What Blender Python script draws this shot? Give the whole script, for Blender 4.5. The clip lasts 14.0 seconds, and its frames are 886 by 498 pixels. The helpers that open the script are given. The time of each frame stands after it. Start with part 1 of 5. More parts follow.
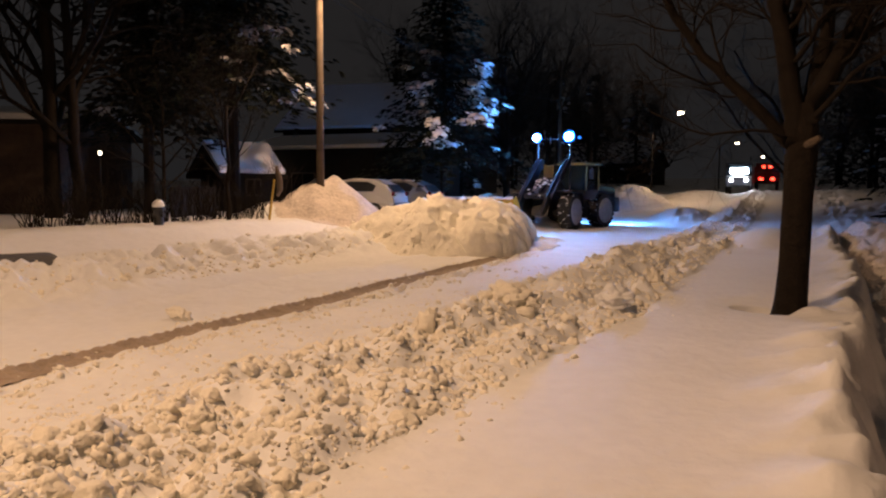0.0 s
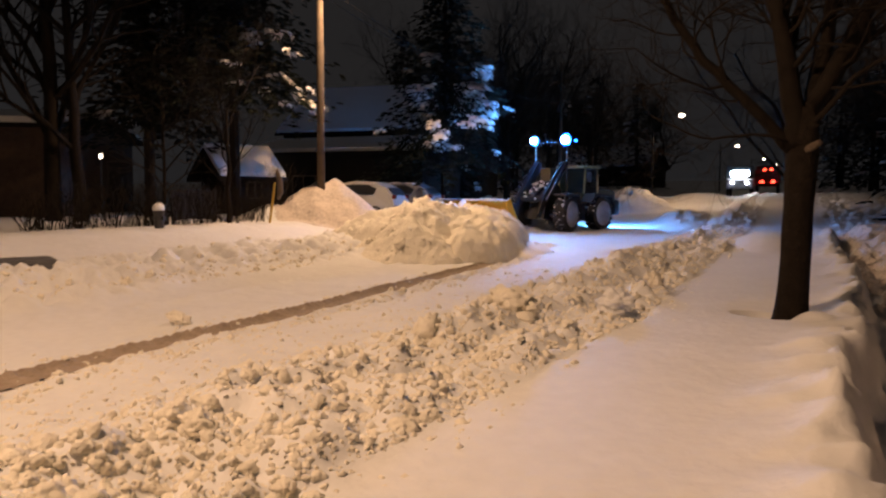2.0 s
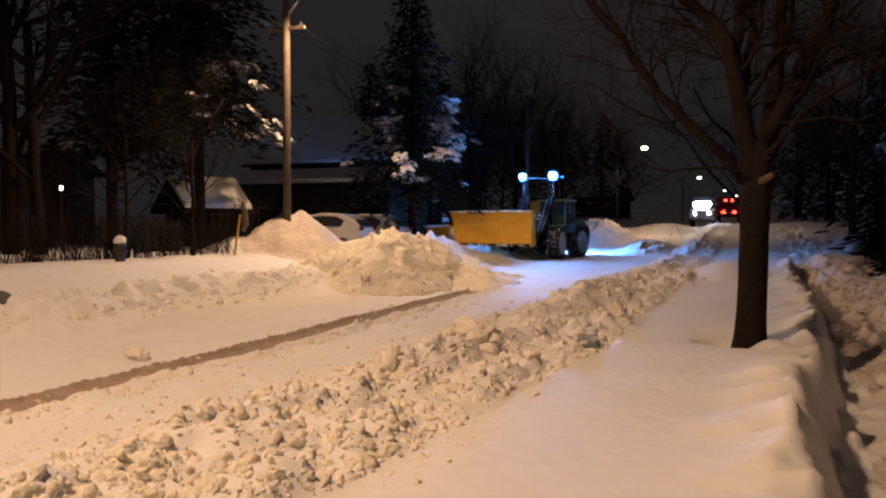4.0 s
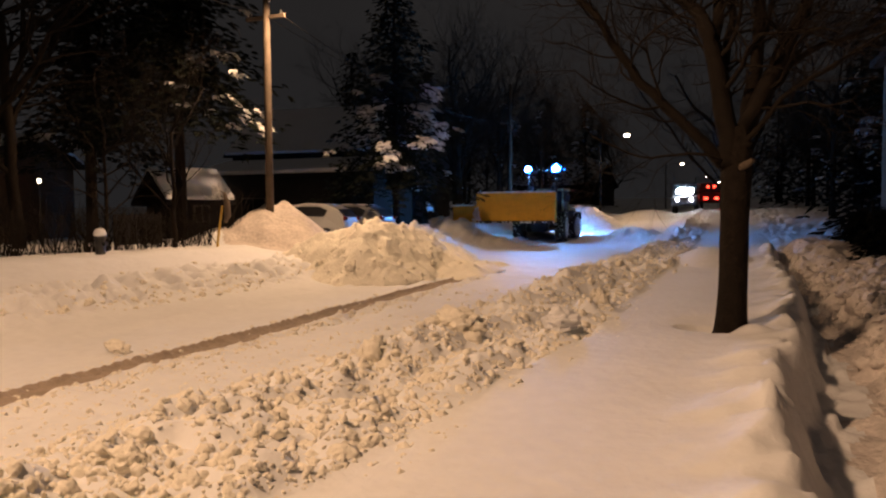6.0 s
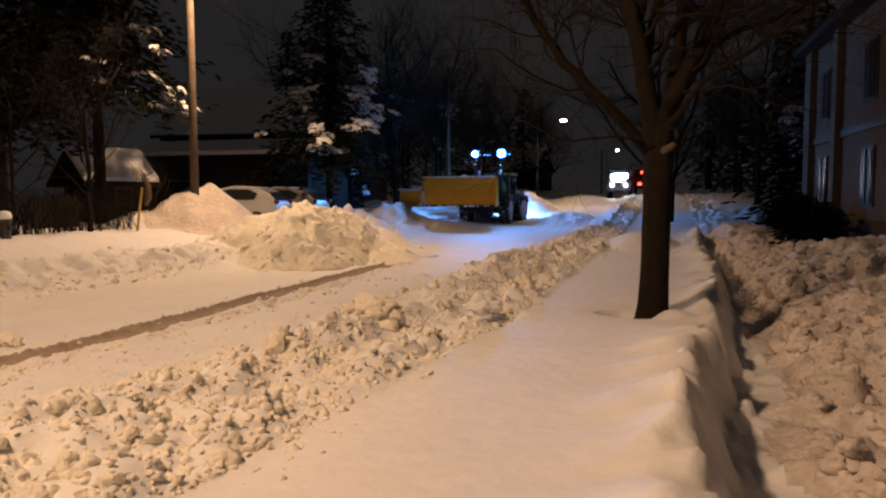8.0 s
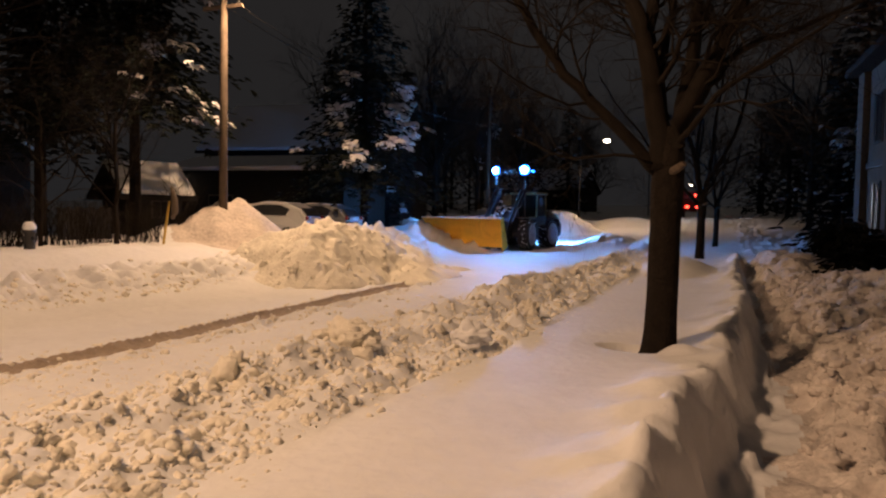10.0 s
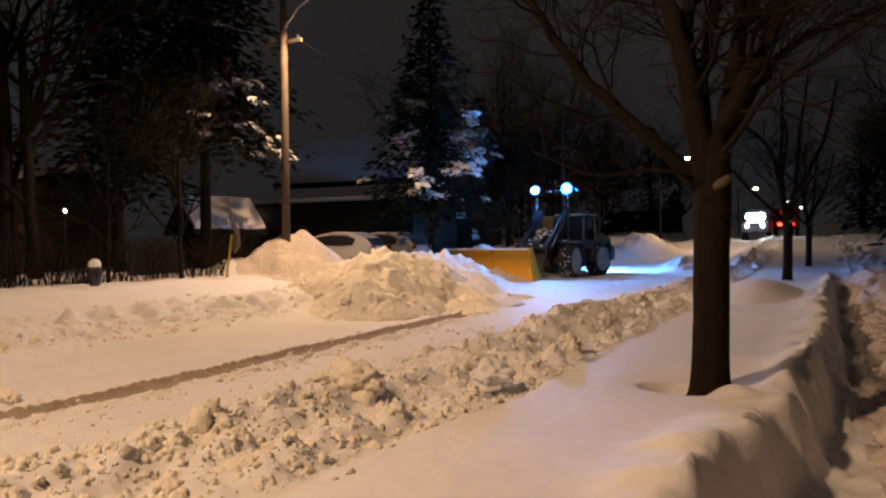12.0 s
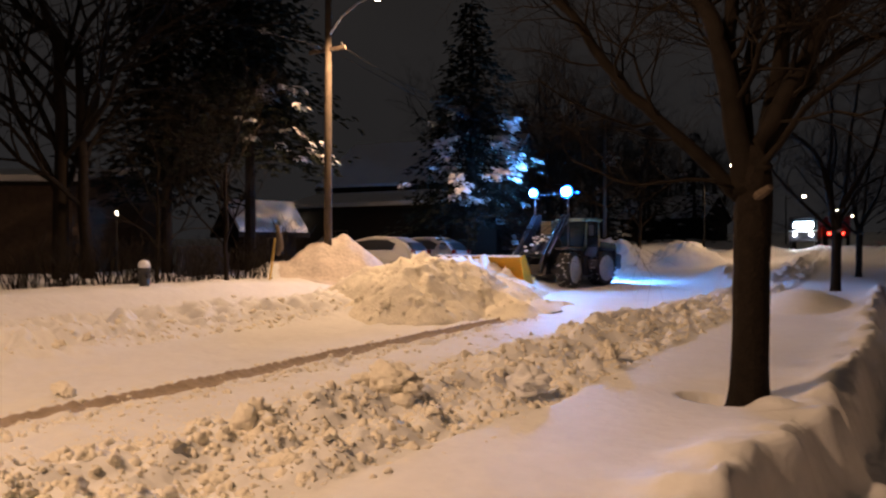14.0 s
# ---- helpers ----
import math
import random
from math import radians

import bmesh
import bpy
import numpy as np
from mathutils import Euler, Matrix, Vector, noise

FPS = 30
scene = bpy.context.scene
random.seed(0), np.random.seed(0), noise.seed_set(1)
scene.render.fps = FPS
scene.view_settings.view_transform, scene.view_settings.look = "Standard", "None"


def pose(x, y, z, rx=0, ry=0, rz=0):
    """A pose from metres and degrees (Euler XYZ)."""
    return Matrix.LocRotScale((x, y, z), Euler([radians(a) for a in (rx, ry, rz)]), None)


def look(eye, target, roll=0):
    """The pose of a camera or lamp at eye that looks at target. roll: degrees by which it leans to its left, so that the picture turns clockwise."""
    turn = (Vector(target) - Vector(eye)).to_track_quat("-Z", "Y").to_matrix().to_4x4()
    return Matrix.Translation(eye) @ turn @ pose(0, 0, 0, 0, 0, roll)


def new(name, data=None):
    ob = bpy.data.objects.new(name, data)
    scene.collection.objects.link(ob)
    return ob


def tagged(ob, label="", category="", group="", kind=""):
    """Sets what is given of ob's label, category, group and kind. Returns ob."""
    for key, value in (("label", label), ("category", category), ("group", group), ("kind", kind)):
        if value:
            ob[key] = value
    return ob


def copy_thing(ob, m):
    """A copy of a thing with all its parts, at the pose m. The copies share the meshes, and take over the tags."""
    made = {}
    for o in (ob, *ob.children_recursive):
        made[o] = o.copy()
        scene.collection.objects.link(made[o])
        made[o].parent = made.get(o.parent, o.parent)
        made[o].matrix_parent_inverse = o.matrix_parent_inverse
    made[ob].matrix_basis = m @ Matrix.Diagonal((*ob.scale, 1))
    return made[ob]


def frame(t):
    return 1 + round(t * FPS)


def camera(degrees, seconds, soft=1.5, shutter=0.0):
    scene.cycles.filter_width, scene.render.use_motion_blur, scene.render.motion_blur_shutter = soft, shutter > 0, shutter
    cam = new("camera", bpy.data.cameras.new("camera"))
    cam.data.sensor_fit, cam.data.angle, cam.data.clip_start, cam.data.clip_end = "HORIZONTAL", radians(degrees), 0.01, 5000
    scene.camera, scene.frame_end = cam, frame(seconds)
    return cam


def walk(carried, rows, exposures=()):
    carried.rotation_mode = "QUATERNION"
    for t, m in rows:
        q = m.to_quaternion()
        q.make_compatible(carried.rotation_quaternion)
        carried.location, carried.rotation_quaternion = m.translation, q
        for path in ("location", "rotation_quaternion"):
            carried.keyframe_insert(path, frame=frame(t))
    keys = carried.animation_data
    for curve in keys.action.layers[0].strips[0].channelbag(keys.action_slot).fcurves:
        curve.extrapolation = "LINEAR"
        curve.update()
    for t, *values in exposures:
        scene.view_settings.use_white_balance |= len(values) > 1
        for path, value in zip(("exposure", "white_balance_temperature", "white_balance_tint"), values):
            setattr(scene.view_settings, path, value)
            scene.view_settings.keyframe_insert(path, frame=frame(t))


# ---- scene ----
cam = camera(64.6, 14.0, soft=2.2, shutter=0.7)
PATH = [
    (0, (0.591, -0.796, 1.682), (-0.248, 1.012, 1.516), 0.2),
    (0.5, (0.593, -0.788, 1.684), (-0.255, 1.015, 1.513), 0.2),
    (1, (0.595, -0.777, 1.687), (-0.266, 1.019, 1.502), 0.4),
    (1.5, (0.582, -0.792, 1.698), (-0.276, 1.005, 1.509), 0.4),
    (2, (0.592, -0.779, 1.704), (-0.249, 1.028, 1.545), 0.2),
    (2.5, (0.623, -0.756, 1.701), (-0.153, 1.083, 1.585), -0.2),
    (3, (0.626, -0.752, 1.71), (-0.132, 1.097, 1.622), -0.2),
    (3.5, (0.642, -0.757, 1.713), (-0.123, 1.089, 1.646), 0.1),
    (6, (0.673, -0.731, 1.712), (-0.05, 1.131, 1.61), -0.6),
    (6.5, (0.699, -0.63, 1.698), (0.013, 1.247, 1.623), 0.3),
    (7, (0.74, -0.584, 1.701), (0.071, 1.299, 1.637), -0.1),
    (7.5, (0.763, -0.465, 1.703), (0.12, 1.428, 1.638), -0.7),
    (8, (0.806, -0.349, 1.697), (0.243, 1.564, 1.549), -0.3),
    (10.5, (1.344, 0.537, 1.717), (0.63, 2.403, 1.628), 0.9),
    (11, (1.416, 0.775, 1.736), (0.651, 2.618, 1.596), -0.1),
    (11.5, (1.567, 1.074, 1.754), (0.61, 2.829, 1.678), 0.1),
    (12, (1.646, 1.196, 1.732), (0.734, 2.975, 1.711), -0.8),
    (12.5, (1.652, 1.143, 1.73), (0.722, 2.912, 1.683), -2.4),
    (13, (1.67, 1.026, 1.803), (0.714, 2.783, 1.767), -1.9),
    (13.5, (1.682, 1.086, 1.756), (0.643, 2.795, 1.765), -2.3),
    (14, (1.71, 1.095, 1.746), (0.699, 2.82, 1.74), -0.1),
]
walk(cam, [(t, look(eye, target, roll)) for t, eye, target, roll in PATH], exposures=[(0, -0.12), (2.5, -0.04), (6.0, 0.02), (8.0, 0.02), (14.0, 0.08)])

# ---- world, lamps, exposure ----
world = bpy.data.worlds.new("night")
scene.world = world
world.use_nodes = True
wn = world.node_tree
bg = wn.nodes["Background"]
geo = wn.nodes.new("ShaderNodeTexCoord")
sep = wn.nodes.new("ShaderNodeSeparateXYZ")
ramp = wn.nodes.new("ShaderNodeValToRGB")
cloud = wn.nodes.new("ShaderNodeTexNoise")
cloud.inputs["Scale"].default_value, cloud.inputs["Detail"].default_value = 2.2, 3
mixc = wn.nodes.new("ShaderNodeMix")
mixc.data_type, mixc.blend_type = "RGBA", "MULTIPLY"
mixc.inputs[0].default_value = 0.45
wn.links.new(geo.outputs["Generated"], sep.inputs[0])
wn.links.new(geo.outputs["Generated"], cloud.inputs["Vector"])
wn.links.new(sep.outputs[2], ramp.inputs[0])
ramp.color_ramp.elements[0].color = (0.0205, 0.0195, 0.0205, 1)
ramp.color_ramp.elements[1].color = (0.026, 0.0215, 0.0185, 1)
wn.links.new(ramp.outputs[0], mixc.inputs[6])
wn.links.new(cloud.outputs[0], mixc.inputs[7])
wn.links.new(mixc.outputs[2], bg.inputs[0])
bg.inputs[1].default_value = 1.0
scene.view_settings.exposure = 0.0


def lamp(name, place, watts, colour, radius=0.12, cone=165, blend=0.35, target=None):
    data = bpy.data.lights.new(name, "SPOT")
    data.energy, data.color, data.shadow_soft_size = watts, colour, radius
    data.spot_size, data.spot_blend = radians(cone), blend
    ob = new(name, data)
    ob.matrix_world = look(place, target or (place[0], place[1] + 0.001, 0))
    return ob


SODIUM = (1.0, 0.605, 0.35)
SODIUM_POLE = (1.0, 0.62, 0.35)
LAMP_NEAR = (-4.7, -0.9, 9.2)
LAMP_POLE = (-10.9, 18.6, 9.17)
lamp("street_light_near", LAMP_NEAR, 3900, SODIUM, 0.3, 142, 0.12)
lamp("street_light_far", (-5.45, 53, 6.6), 1100, SODIUM_POLE, 0.2, 160)
lamp("street_light_pole", LAMP_POLE, 3700, SODIUM_POLE, 0.25, 150)

# ---- materials ----
MATS = {}


def mat(name, colour, rough=0.6, metal=0.0, var=0.25, scale=6.0, bump=0.2, bscale=None, second=None, emit=0.0, trans=0.0, coat=0.0, spec=0.5, dist=0.02):
    m = bpy.data.materials.new(name)
    m.use_nodes = True
    nt = m.node_tree
    p = nt.nodes["Principled BSDF"]
    p.inputs["Roughness"].default_value, p.inputs["Metallic"].default_value = rough, metal
    p.inputs["Transmission Weight"].default_value, p.inputs["Coat Weight"].default_value = trans, coat
    p.inputs["Specular IOR Level"].default_value = spec
    co = nt.nodes.new("ShaderNodeTexCoord")
    n1, n2 = nt.nodes.new("ShaderNodeTexNoise"), nt.nodes.new("ShaderNodeTexNoise")
    n1.inputs["Scale"].default_value, n1.inputs["Detail"].default_value = scale, 5
    n2.inputs["Scale"].default_value, n2.inputs["Detail"].default_value = scale * 7.3, 4
    for n in (n1, n2):
        nt.links.new(co.outputs["Object"], n.inputs["Vector"])
    add = nt.nodes.new("ShaderNodeMath")
    add.operation = "MULTIPLY_ADD"
    add.inputs[1].default_value = 0.5
    nt.links.new(n2.outputs[0], add.inputs[0])
    half = nt.nodes.new("ShaderNodeMath")
    half.operation = "MULTIPLY"
    half.inputs[1].default_value = 0.5
    nt.links.new(n1.outputs[0], half.inputs[0])
    nt.links.new(half.outputs[0], add.inputs[2])
    r = nt.nodes.new("ShaderNodeValToRGB")
    lo = second or tuple(c * (1 - var) for c in colour)
    hi = tuple(min(1, c * (1 + var * 0.5)) for c in colour)
    r.color_ramp.elements[0].position, r.color_ramp.elements[1].position = 0.32, 0.68
    r.color_ramp.elements[0].color, r.color_ramp.elements[1].color = (*lo, 1), (*hi, 1)
    nt.links.new(add.outputs[0], r.inputs[0])
    nt.links.new(r.outputs[0], p.inputs["Base Color"])
    if bump:
        b = nt.nodes.new("ShaderNodeBump")
        b.inputs["Strength"].default_value, b.inputs["Distance"].default_value = bump, dist
        n3 = nt.nodes.new("ShaderNodeTexNoise")
        n3.inputs["Scale"].default_value, n3.inputs["Detail"].default_value = bscale or scale * 5, 6
        nt.links.new(co.outputs["Object"], n3.inputs["Vector"])
        nt.links.new(n3.outputs[0], b.inputs["Height"])
        nt.links.new(b.outputs[0], p.inputs["Normal"])
    if emit:
        p.inputs["Emission Color"].default_value = (*colour, 1)
        p.inputs["Emission Strength"].default_value = emit
    MATS[name] = m
    return m


SNOW = mat("snow", (0.80, 0.80, 0.81), 0.65, var=0.07, scale=0.9, bump=0.55, bscale=9, dist=0.03, spec=0.3)
SNOWROUGH = mat("snow_broken", (0.88, 0.83, 0.72), 0.75, var=0.10, scale=3.0, bump=0.8, bscale=17, dist=0.05, spec=0.3)
SNOWTREE = mat("snow_on_branch", (0.78, 0.78, 0.80), 0.7, var=0.1, scale=4, bump=0.4, spec=0.3)
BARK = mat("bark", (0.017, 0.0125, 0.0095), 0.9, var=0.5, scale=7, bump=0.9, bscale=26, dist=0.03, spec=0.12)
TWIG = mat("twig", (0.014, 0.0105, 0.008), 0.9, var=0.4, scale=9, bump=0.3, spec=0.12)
NEEDLE = mat("needles", (0.011, 0.0145, 0.010), 0.85, var=0.5, scale=3, bump=0.4, spec=0.12)
NEEDLE2 = mat("needles_far", (0.012, 0.013, 0.010), 0.9, var=0.5, scale=1.5, bump=0.3, spec=0.12)
HEDGE = mat("dry_brush", (0.019, 0.015, 0.012), 0.9, var=0.5, scale=5, bump=0.4, spec=0.12)
TRODDEN = mat("trodden_snow", (0.68, 0.62, 0.58), 0.8, var=0.28, scale=2.2, bump=0.9, bscale=11, dist=0.05, spec=0.2)
# brown heaped snow at the pole, with its shade put into the colour
SHADEHEAP = mat("shaded_brown_snow", (0.62, 0.55, 0.50), 0.8, var=0.3, scale=1.3, bump=0.9, bscale=9, dist=0.05, spec=0.2)
POLEWOOD = mat("pole_wood", (0.115, 0.088, 0.066), 0.85, var=0.4, scale=5, bump=0.6, bscale=20, spec=0.12)
CABPAINT = mat("dark_cab_paint", (0.13, 0.10, 0.04), 0.5, var=0.3, scale=3, bump=0.15)
# dirt of the rut and the shade of its wall in one brown
PACKEDSHADE = mat("packed_dirty_shaded_snow", (0.36, 0.29, 0.23), 0.8, var=0.25, scale=3.5, bump=0.6, bscale=18, spec=0.3)
CABFRAME = mat("pale_cab_frame", (0.42, 0.41, 0.24), 0.5, var=0.25, scale=4, bump=0.1)
YELLOW = mat("yellow_paint", (0.80, 0.44, 0.05), 0.62, var=0.18, scale=2.5, bump=0.1, spec=0.25)
DARKIRON = mat("dark_iron", (0.035, 0.035, 0.04), 0.5, metal=0.3, var=0.4, scale=4, bump=0.25)
ARMIRON = mat("dark_arm_paint", (0.010, 0.010, 0.013), 0.35, var=0.4, scale=4, bump=0.2)
POSTGREY = mat("post_grey", (0.11, 0.11, 0.12), 0.55, var=0.3, scale=6, bump=0.1)
STEEL = mat("bright_steel", (0.55, 0.55, 0.57), 0.3, metal=0.9, var=0.2, scale=6, bump=0.1)
RUBBER = mat("rubber", (0.022, 0.022, 0.022), 0.85, var=0.4, scale=6, bump=0.4)
RIM = mat("snowy_rim", (0.42, 0.42, 0.44), 0.7, var=0.4, scale=5, bump=0.3)
GLASS = mat("cab_glass", (0.02, 0.035, 0.045), 0.06, var=0.2, scale=2, bump=0.0, coat=0.6)
CARWHITE = mat("white_car_paint", (0.36, 0.36, 0.36), 0.3, var=0.06, scale=2, bump=0.02, coat=0.5)
CARSILVER = mat("silver_car_paint", (0.20, 0.205, 0.21), 0.3, metal=0.3, var=0.08, scale=2, bump=0.02, coat=0.5)
CARGLASS = mat("car_glass", (0.012, 0.013, 0.015), 0.35, var=0.1, bump=0.0)
TAIL = mat("tail_lens", (0.12, 0.012, 0.012), 0.25, var=0.2, bump=0.0)
BRICK = mat("house_brick", (0.09, 0.062, 0.046), 0.9, var=0.35, scale=4, bump=0.6, bscale=30, spec=0.12)
STUCCO = mat("tan_stone", (0.13, 0.10, 0.075), 0.9, var=0.3, scale=2.5, bump=0.6, bscale=18, spec=0.12)
SIDING = mat("dark_siding", (0.015, 0.013, 0.012), 0.8, var=0.3, scale=3, bump=0.3, spec=0.12)
WINDARK = mat("dark_window", (0.008, 0.008, 0.010), 0.35, var=0.2, bump=0.0, spec=0.03)
TRIM = mat("trim_paint", (0.07, 0.06, 0.05), 0.6, var=0.2, scale=4, bump=0.2, spec=0.12)
CABLE = mat("cable", (0.010, 0.010, 0.010), 0.95, bump=0.0, spec=0.12)
PLASTIC = mat("black_plastic", (0.02, 0.02, 0.022), 0.5, var=0.3, scale=5, bump=0.2)
# even grey of the block that stands in for shade
SHADEGREY = mat("shade_grey", (0.10, 0.10, 0.11), 0.6, var=0.2, scale=4, bump=0.1)
STAKEY = mat("yellow_stake", (0.55, 0.36, 0.06), 0.6, var=0.3, scale=6, bump=0.1)
# for the marker lamp's lens and the imitated halo of the big lamps
BLUEGLOW = mat("blue_lens_and_halo", (0.012, 0.16, 1.0), 0.3, bump=0.0, var=0, emit=2.6)
BLUECORE = mat("blue_white_bulb", (0.11, 0.38, 1.0), 0.3, bump=0.0, var=0, emit=3500)
SODLENS = mat("sodium_lens", (1.0, 0.62, 0.28), 0.3, bump=0.0, var=0, emit=40)
WHITELAMP = mat("white_headlamp", (0.85, 0.92, 1.0), 0.3, bump=0.0, var=0, emit=90)
REDLAMP = mat("red_tail_lamp", (1.0, 0.04, 0.02), 0.3, bump=0.0, var=0, emit=14)
FARLAMP = mat("far_lamp_lens", (1.0, 0.80, 0.52), 0.3, bump=0.0, var=0, emit=30)
PORCH = mat("porch_lamp", (1.0, 0.82, 0.60), 0.3, bump=0.0, var=0, emit=8)
TRUCKBODY = mat("truck_paint", (0.10, 0.10, 0.11), 0.5, var=0.3, scale=3, bump=0.1)
TRUCKRED = mat("red_truck_paint", (0.30, 0.02, 0.015), 0.4, var=0.3, scale=3, bump=0.1)


# ---- building helpers ----
def mesh_object(name, bm, material, smooth=False):
    me = bpy.data.meshes.new(name)
    bm.to_mesh(me)
    bm.free()
    for m in material if isinstance(material, (list, tuple)) else [material]:
        me.materials.append(m)
    if smooth:
        me.shade_smooth()
    return new(name, me)


def part(name, bm, material, parent, label="", smooth=False):
    ob = mesh_object(name, bm, material, smooth)
    ob.parent = parent
    if label:
        ob["label"] = label
    return ob


def thing(name, m, label, category, group="", kind=""):
    ob = new(name)
    ob.matrix_world = m
    return tagged(ob, label, category, group, kind)


def box(x0, x1, y0, y1, z0, z1, bevel=0.0, bm=None, seg=2):
    bm = bm or bmesh.new()
    r = bmesh.ops.create_cube(bm, size=1)
    vs = r["verts"]
    for v in vs:
        v.co = Vector((x0 + (v.co.x + 0.5) * (x1 - x0), y0 + (v.co.y + 0.5) * (y1 - y0), z0 + (v.co.z + 0.5) * (z1 - z0)))
    if bevel:
        es = list({e for v in vs for e in v.link_edges})
        bmesh.ops.bevel(bm, geom=es, offset=bevel, segments=seg, affect="EDGES", profile=0.6)
    return bm


def tube(bm, pts, radii, sides=8, cap=True):
    """A tapered tube along points."""
    pts = [Vector(p) for p in pts]
    rings = []
    for i, p in enumerate(pts):
        d = (pts[min(i + 1, len(pts) - 1)] - pts[max(i - 1, 0)]).normalized()
        a = d.orthogonal().normalized() if abs(d.z) < 0.95 else Vector((1, 0, 0)) - d * d.x
        if abs(d.z) < 0.95:
            a = d.cross(Vector((0, 0, 1))).normalized()
        a.normalize()
        b = d.cross(a)
        rings.append([bm.verts.new(p + (a * math.cos(2 * math.pi * k / sides) + b * math.sin(2 * math.pi * k / sides)) * radii[i]) for k in range(sides)])
    for r0, r1 in zip(rings, rings[1:]):
        for k in range(sides):
            bm.faces.new((r0[k], r0[(k + 1) % sides], r1[(k + 1) % sides], r1[k]))
    if cap:
        bm.faces.new(rings[0][::-1])
        bm.faces.new(rings[-1])
    return bm


def lathe(profile, sides=24, axis="z", bm=None, at=(0, 0, 0)):
    """Turns (radius, height) pairs round an axis."""
    bm = bm or bmesh.new()
    rings = []
    for r, h in profile:
        ring = []
        for k in range(sides):
            a = 2 * math.pi * k / sides
            c, s = r * math.cos(a), r * math.sin(a)
            co = (c, s, h) if axis == "z" else (h, c, s) if axis == "x" else (c, h, s)
            ring.append(bm.verts.new(Vector(co) + Vector(at)))
        rings.append(ring)
    for r0, r1 in zip(rings, rings[1:]):
        for k in range(sides):
            bm.faces.new((r0[k], r0[(k + 1) % sides], r1[(k + 1) % sides], r1[k]))
    bm.faces.new(rings[0][::-1])
    bm.faces.new(rings[-1])
    bmesh.ops.recalc_face_normals(bm, faces=bm.faces[:])
    return bm


def prism(outline, x0, x1, bm=None, bevel=0.0):
    """An outline of (y, z) pairs drawn out from x0 to x1."""
    bm = bm or bmesh.new()
    a = [bm.verts.new((x0, y, z)) for y, z in outline]
    b = [bm.verts.new((x1, y, z)) for y, z in outline]
    n = len(outline)
    fs = [bm.faces.new(a), bm.faces.new(b[::-1])]
    fs += [bm.faces.new((a[i], b[i], b[(i + 1) % n], a[(i + 1) % n])) for i in range(n)]
    bmesh.ops.recalc_face_normals(bm, faces=fs)
    if bevel:
        bmesh.ops.bevel(bm, geom=list({e for f in fs for e in f.edges}), offset=bevel, segments=2, affect="EDGES", profile=0.6)
    return bm


def lattice(ix, iy, seed):
    h = (ix.astype(np.int64) * 374761393 + iy.astype(np.int64) * 668265263 + seed * 1442695041) & 0x7FFFFFFF
    h = ((h ^ (h >> 13)) * 1274126177) & 0x7FFFFFFF
    return ((h ^ (h >> 16)) & 0xFFFF) / 65535.0


def vnoise(x, y, seed=0):
    """Smooth value noise, 0 to 1, on arrays."""
    x, y = np.asarray(x, float), np.asarray(y, float)
    ix, iy = np.floor(x), np.floor(y)
    fx, fy = x - ix, y - iy
    fx, fy = fx * fx * (3 - 2 * fx), fy * fy * (3 - 2 * fy)
    a, b = lattice(ix, iy, seed), lattice(ix + 1, iy, seed)
    c, d = lattice(ix, iy + 1, seed), lattice(ix + 1, iy + 1, seed)
    return (a * (1 - fx) + b * fx) * (1 - fy) + (c * (1 - fx) + d * fx) * fy


def fbm(x, y, seed=0, octaves=4, gain=0.5):
    out, amp, tot = 0, 1.0, 0
    for o in range(octaves):
        out, tot = out + amp * vnoise(x * 2**o, y * 2**o, seed + 17 * o), tot + amp
        amp *= gain
    return out / tot - 0.5


def step(a, b, x):
    s = np.clip((np.asarray(x, float) - a) / (b - a), 0, 1)
    return s * s * (3 - 2 * s)


# ---- ground: one snow sheet, its road, banks, walk and yards ----
def hump(x, y, cx, cy, rx, ry, h):
    d = ((x - cx) / rx) ** 2 + ((y - cy) / ry) ** 2
    return h * np.clip(1 - d, 0, 1) ** 1.3


def bank_right(y):
    """Middle line of the bank on the camera's side of the road."""
    return np.interp(y, [-5, 2, 5, 7, 10, 20, 40, 90], [-2.7, -2.55, -2.2, -1.9, -1.9, -1.5, -1.2, 0])


def walk_edges(y):
    """Left lip and right foot of the trodden walk beside the tree."""
    left = np.interp(y, [-6, 0, 3, 5, 6, 7, 8, 9, 10, 12, 16, 25, 45], [0.8, 0.95, 1.05, 1.10, 1.22, 1.33, 1.48, 1.62, 1.72, 1.88, 2.0, 2.3, 2.8])
    return left, left + np.interp(y, [-6, 3, 6, 9, 12, 45], [1.3, 1.0, 0.92, 0.80, 0.6, 0.45])


def rut_line(y):
    """Middle line of the tyre rut."""
    return -5.62 + 0.10 * np.sin(y * 0.16) + 0.03 * np.sin(y * 0.9)


def far_rise(y):
    return 1.3 * step(34, 66, y) + np.clip(np.asarray(y, float) - 60, 0, None) * 0.018


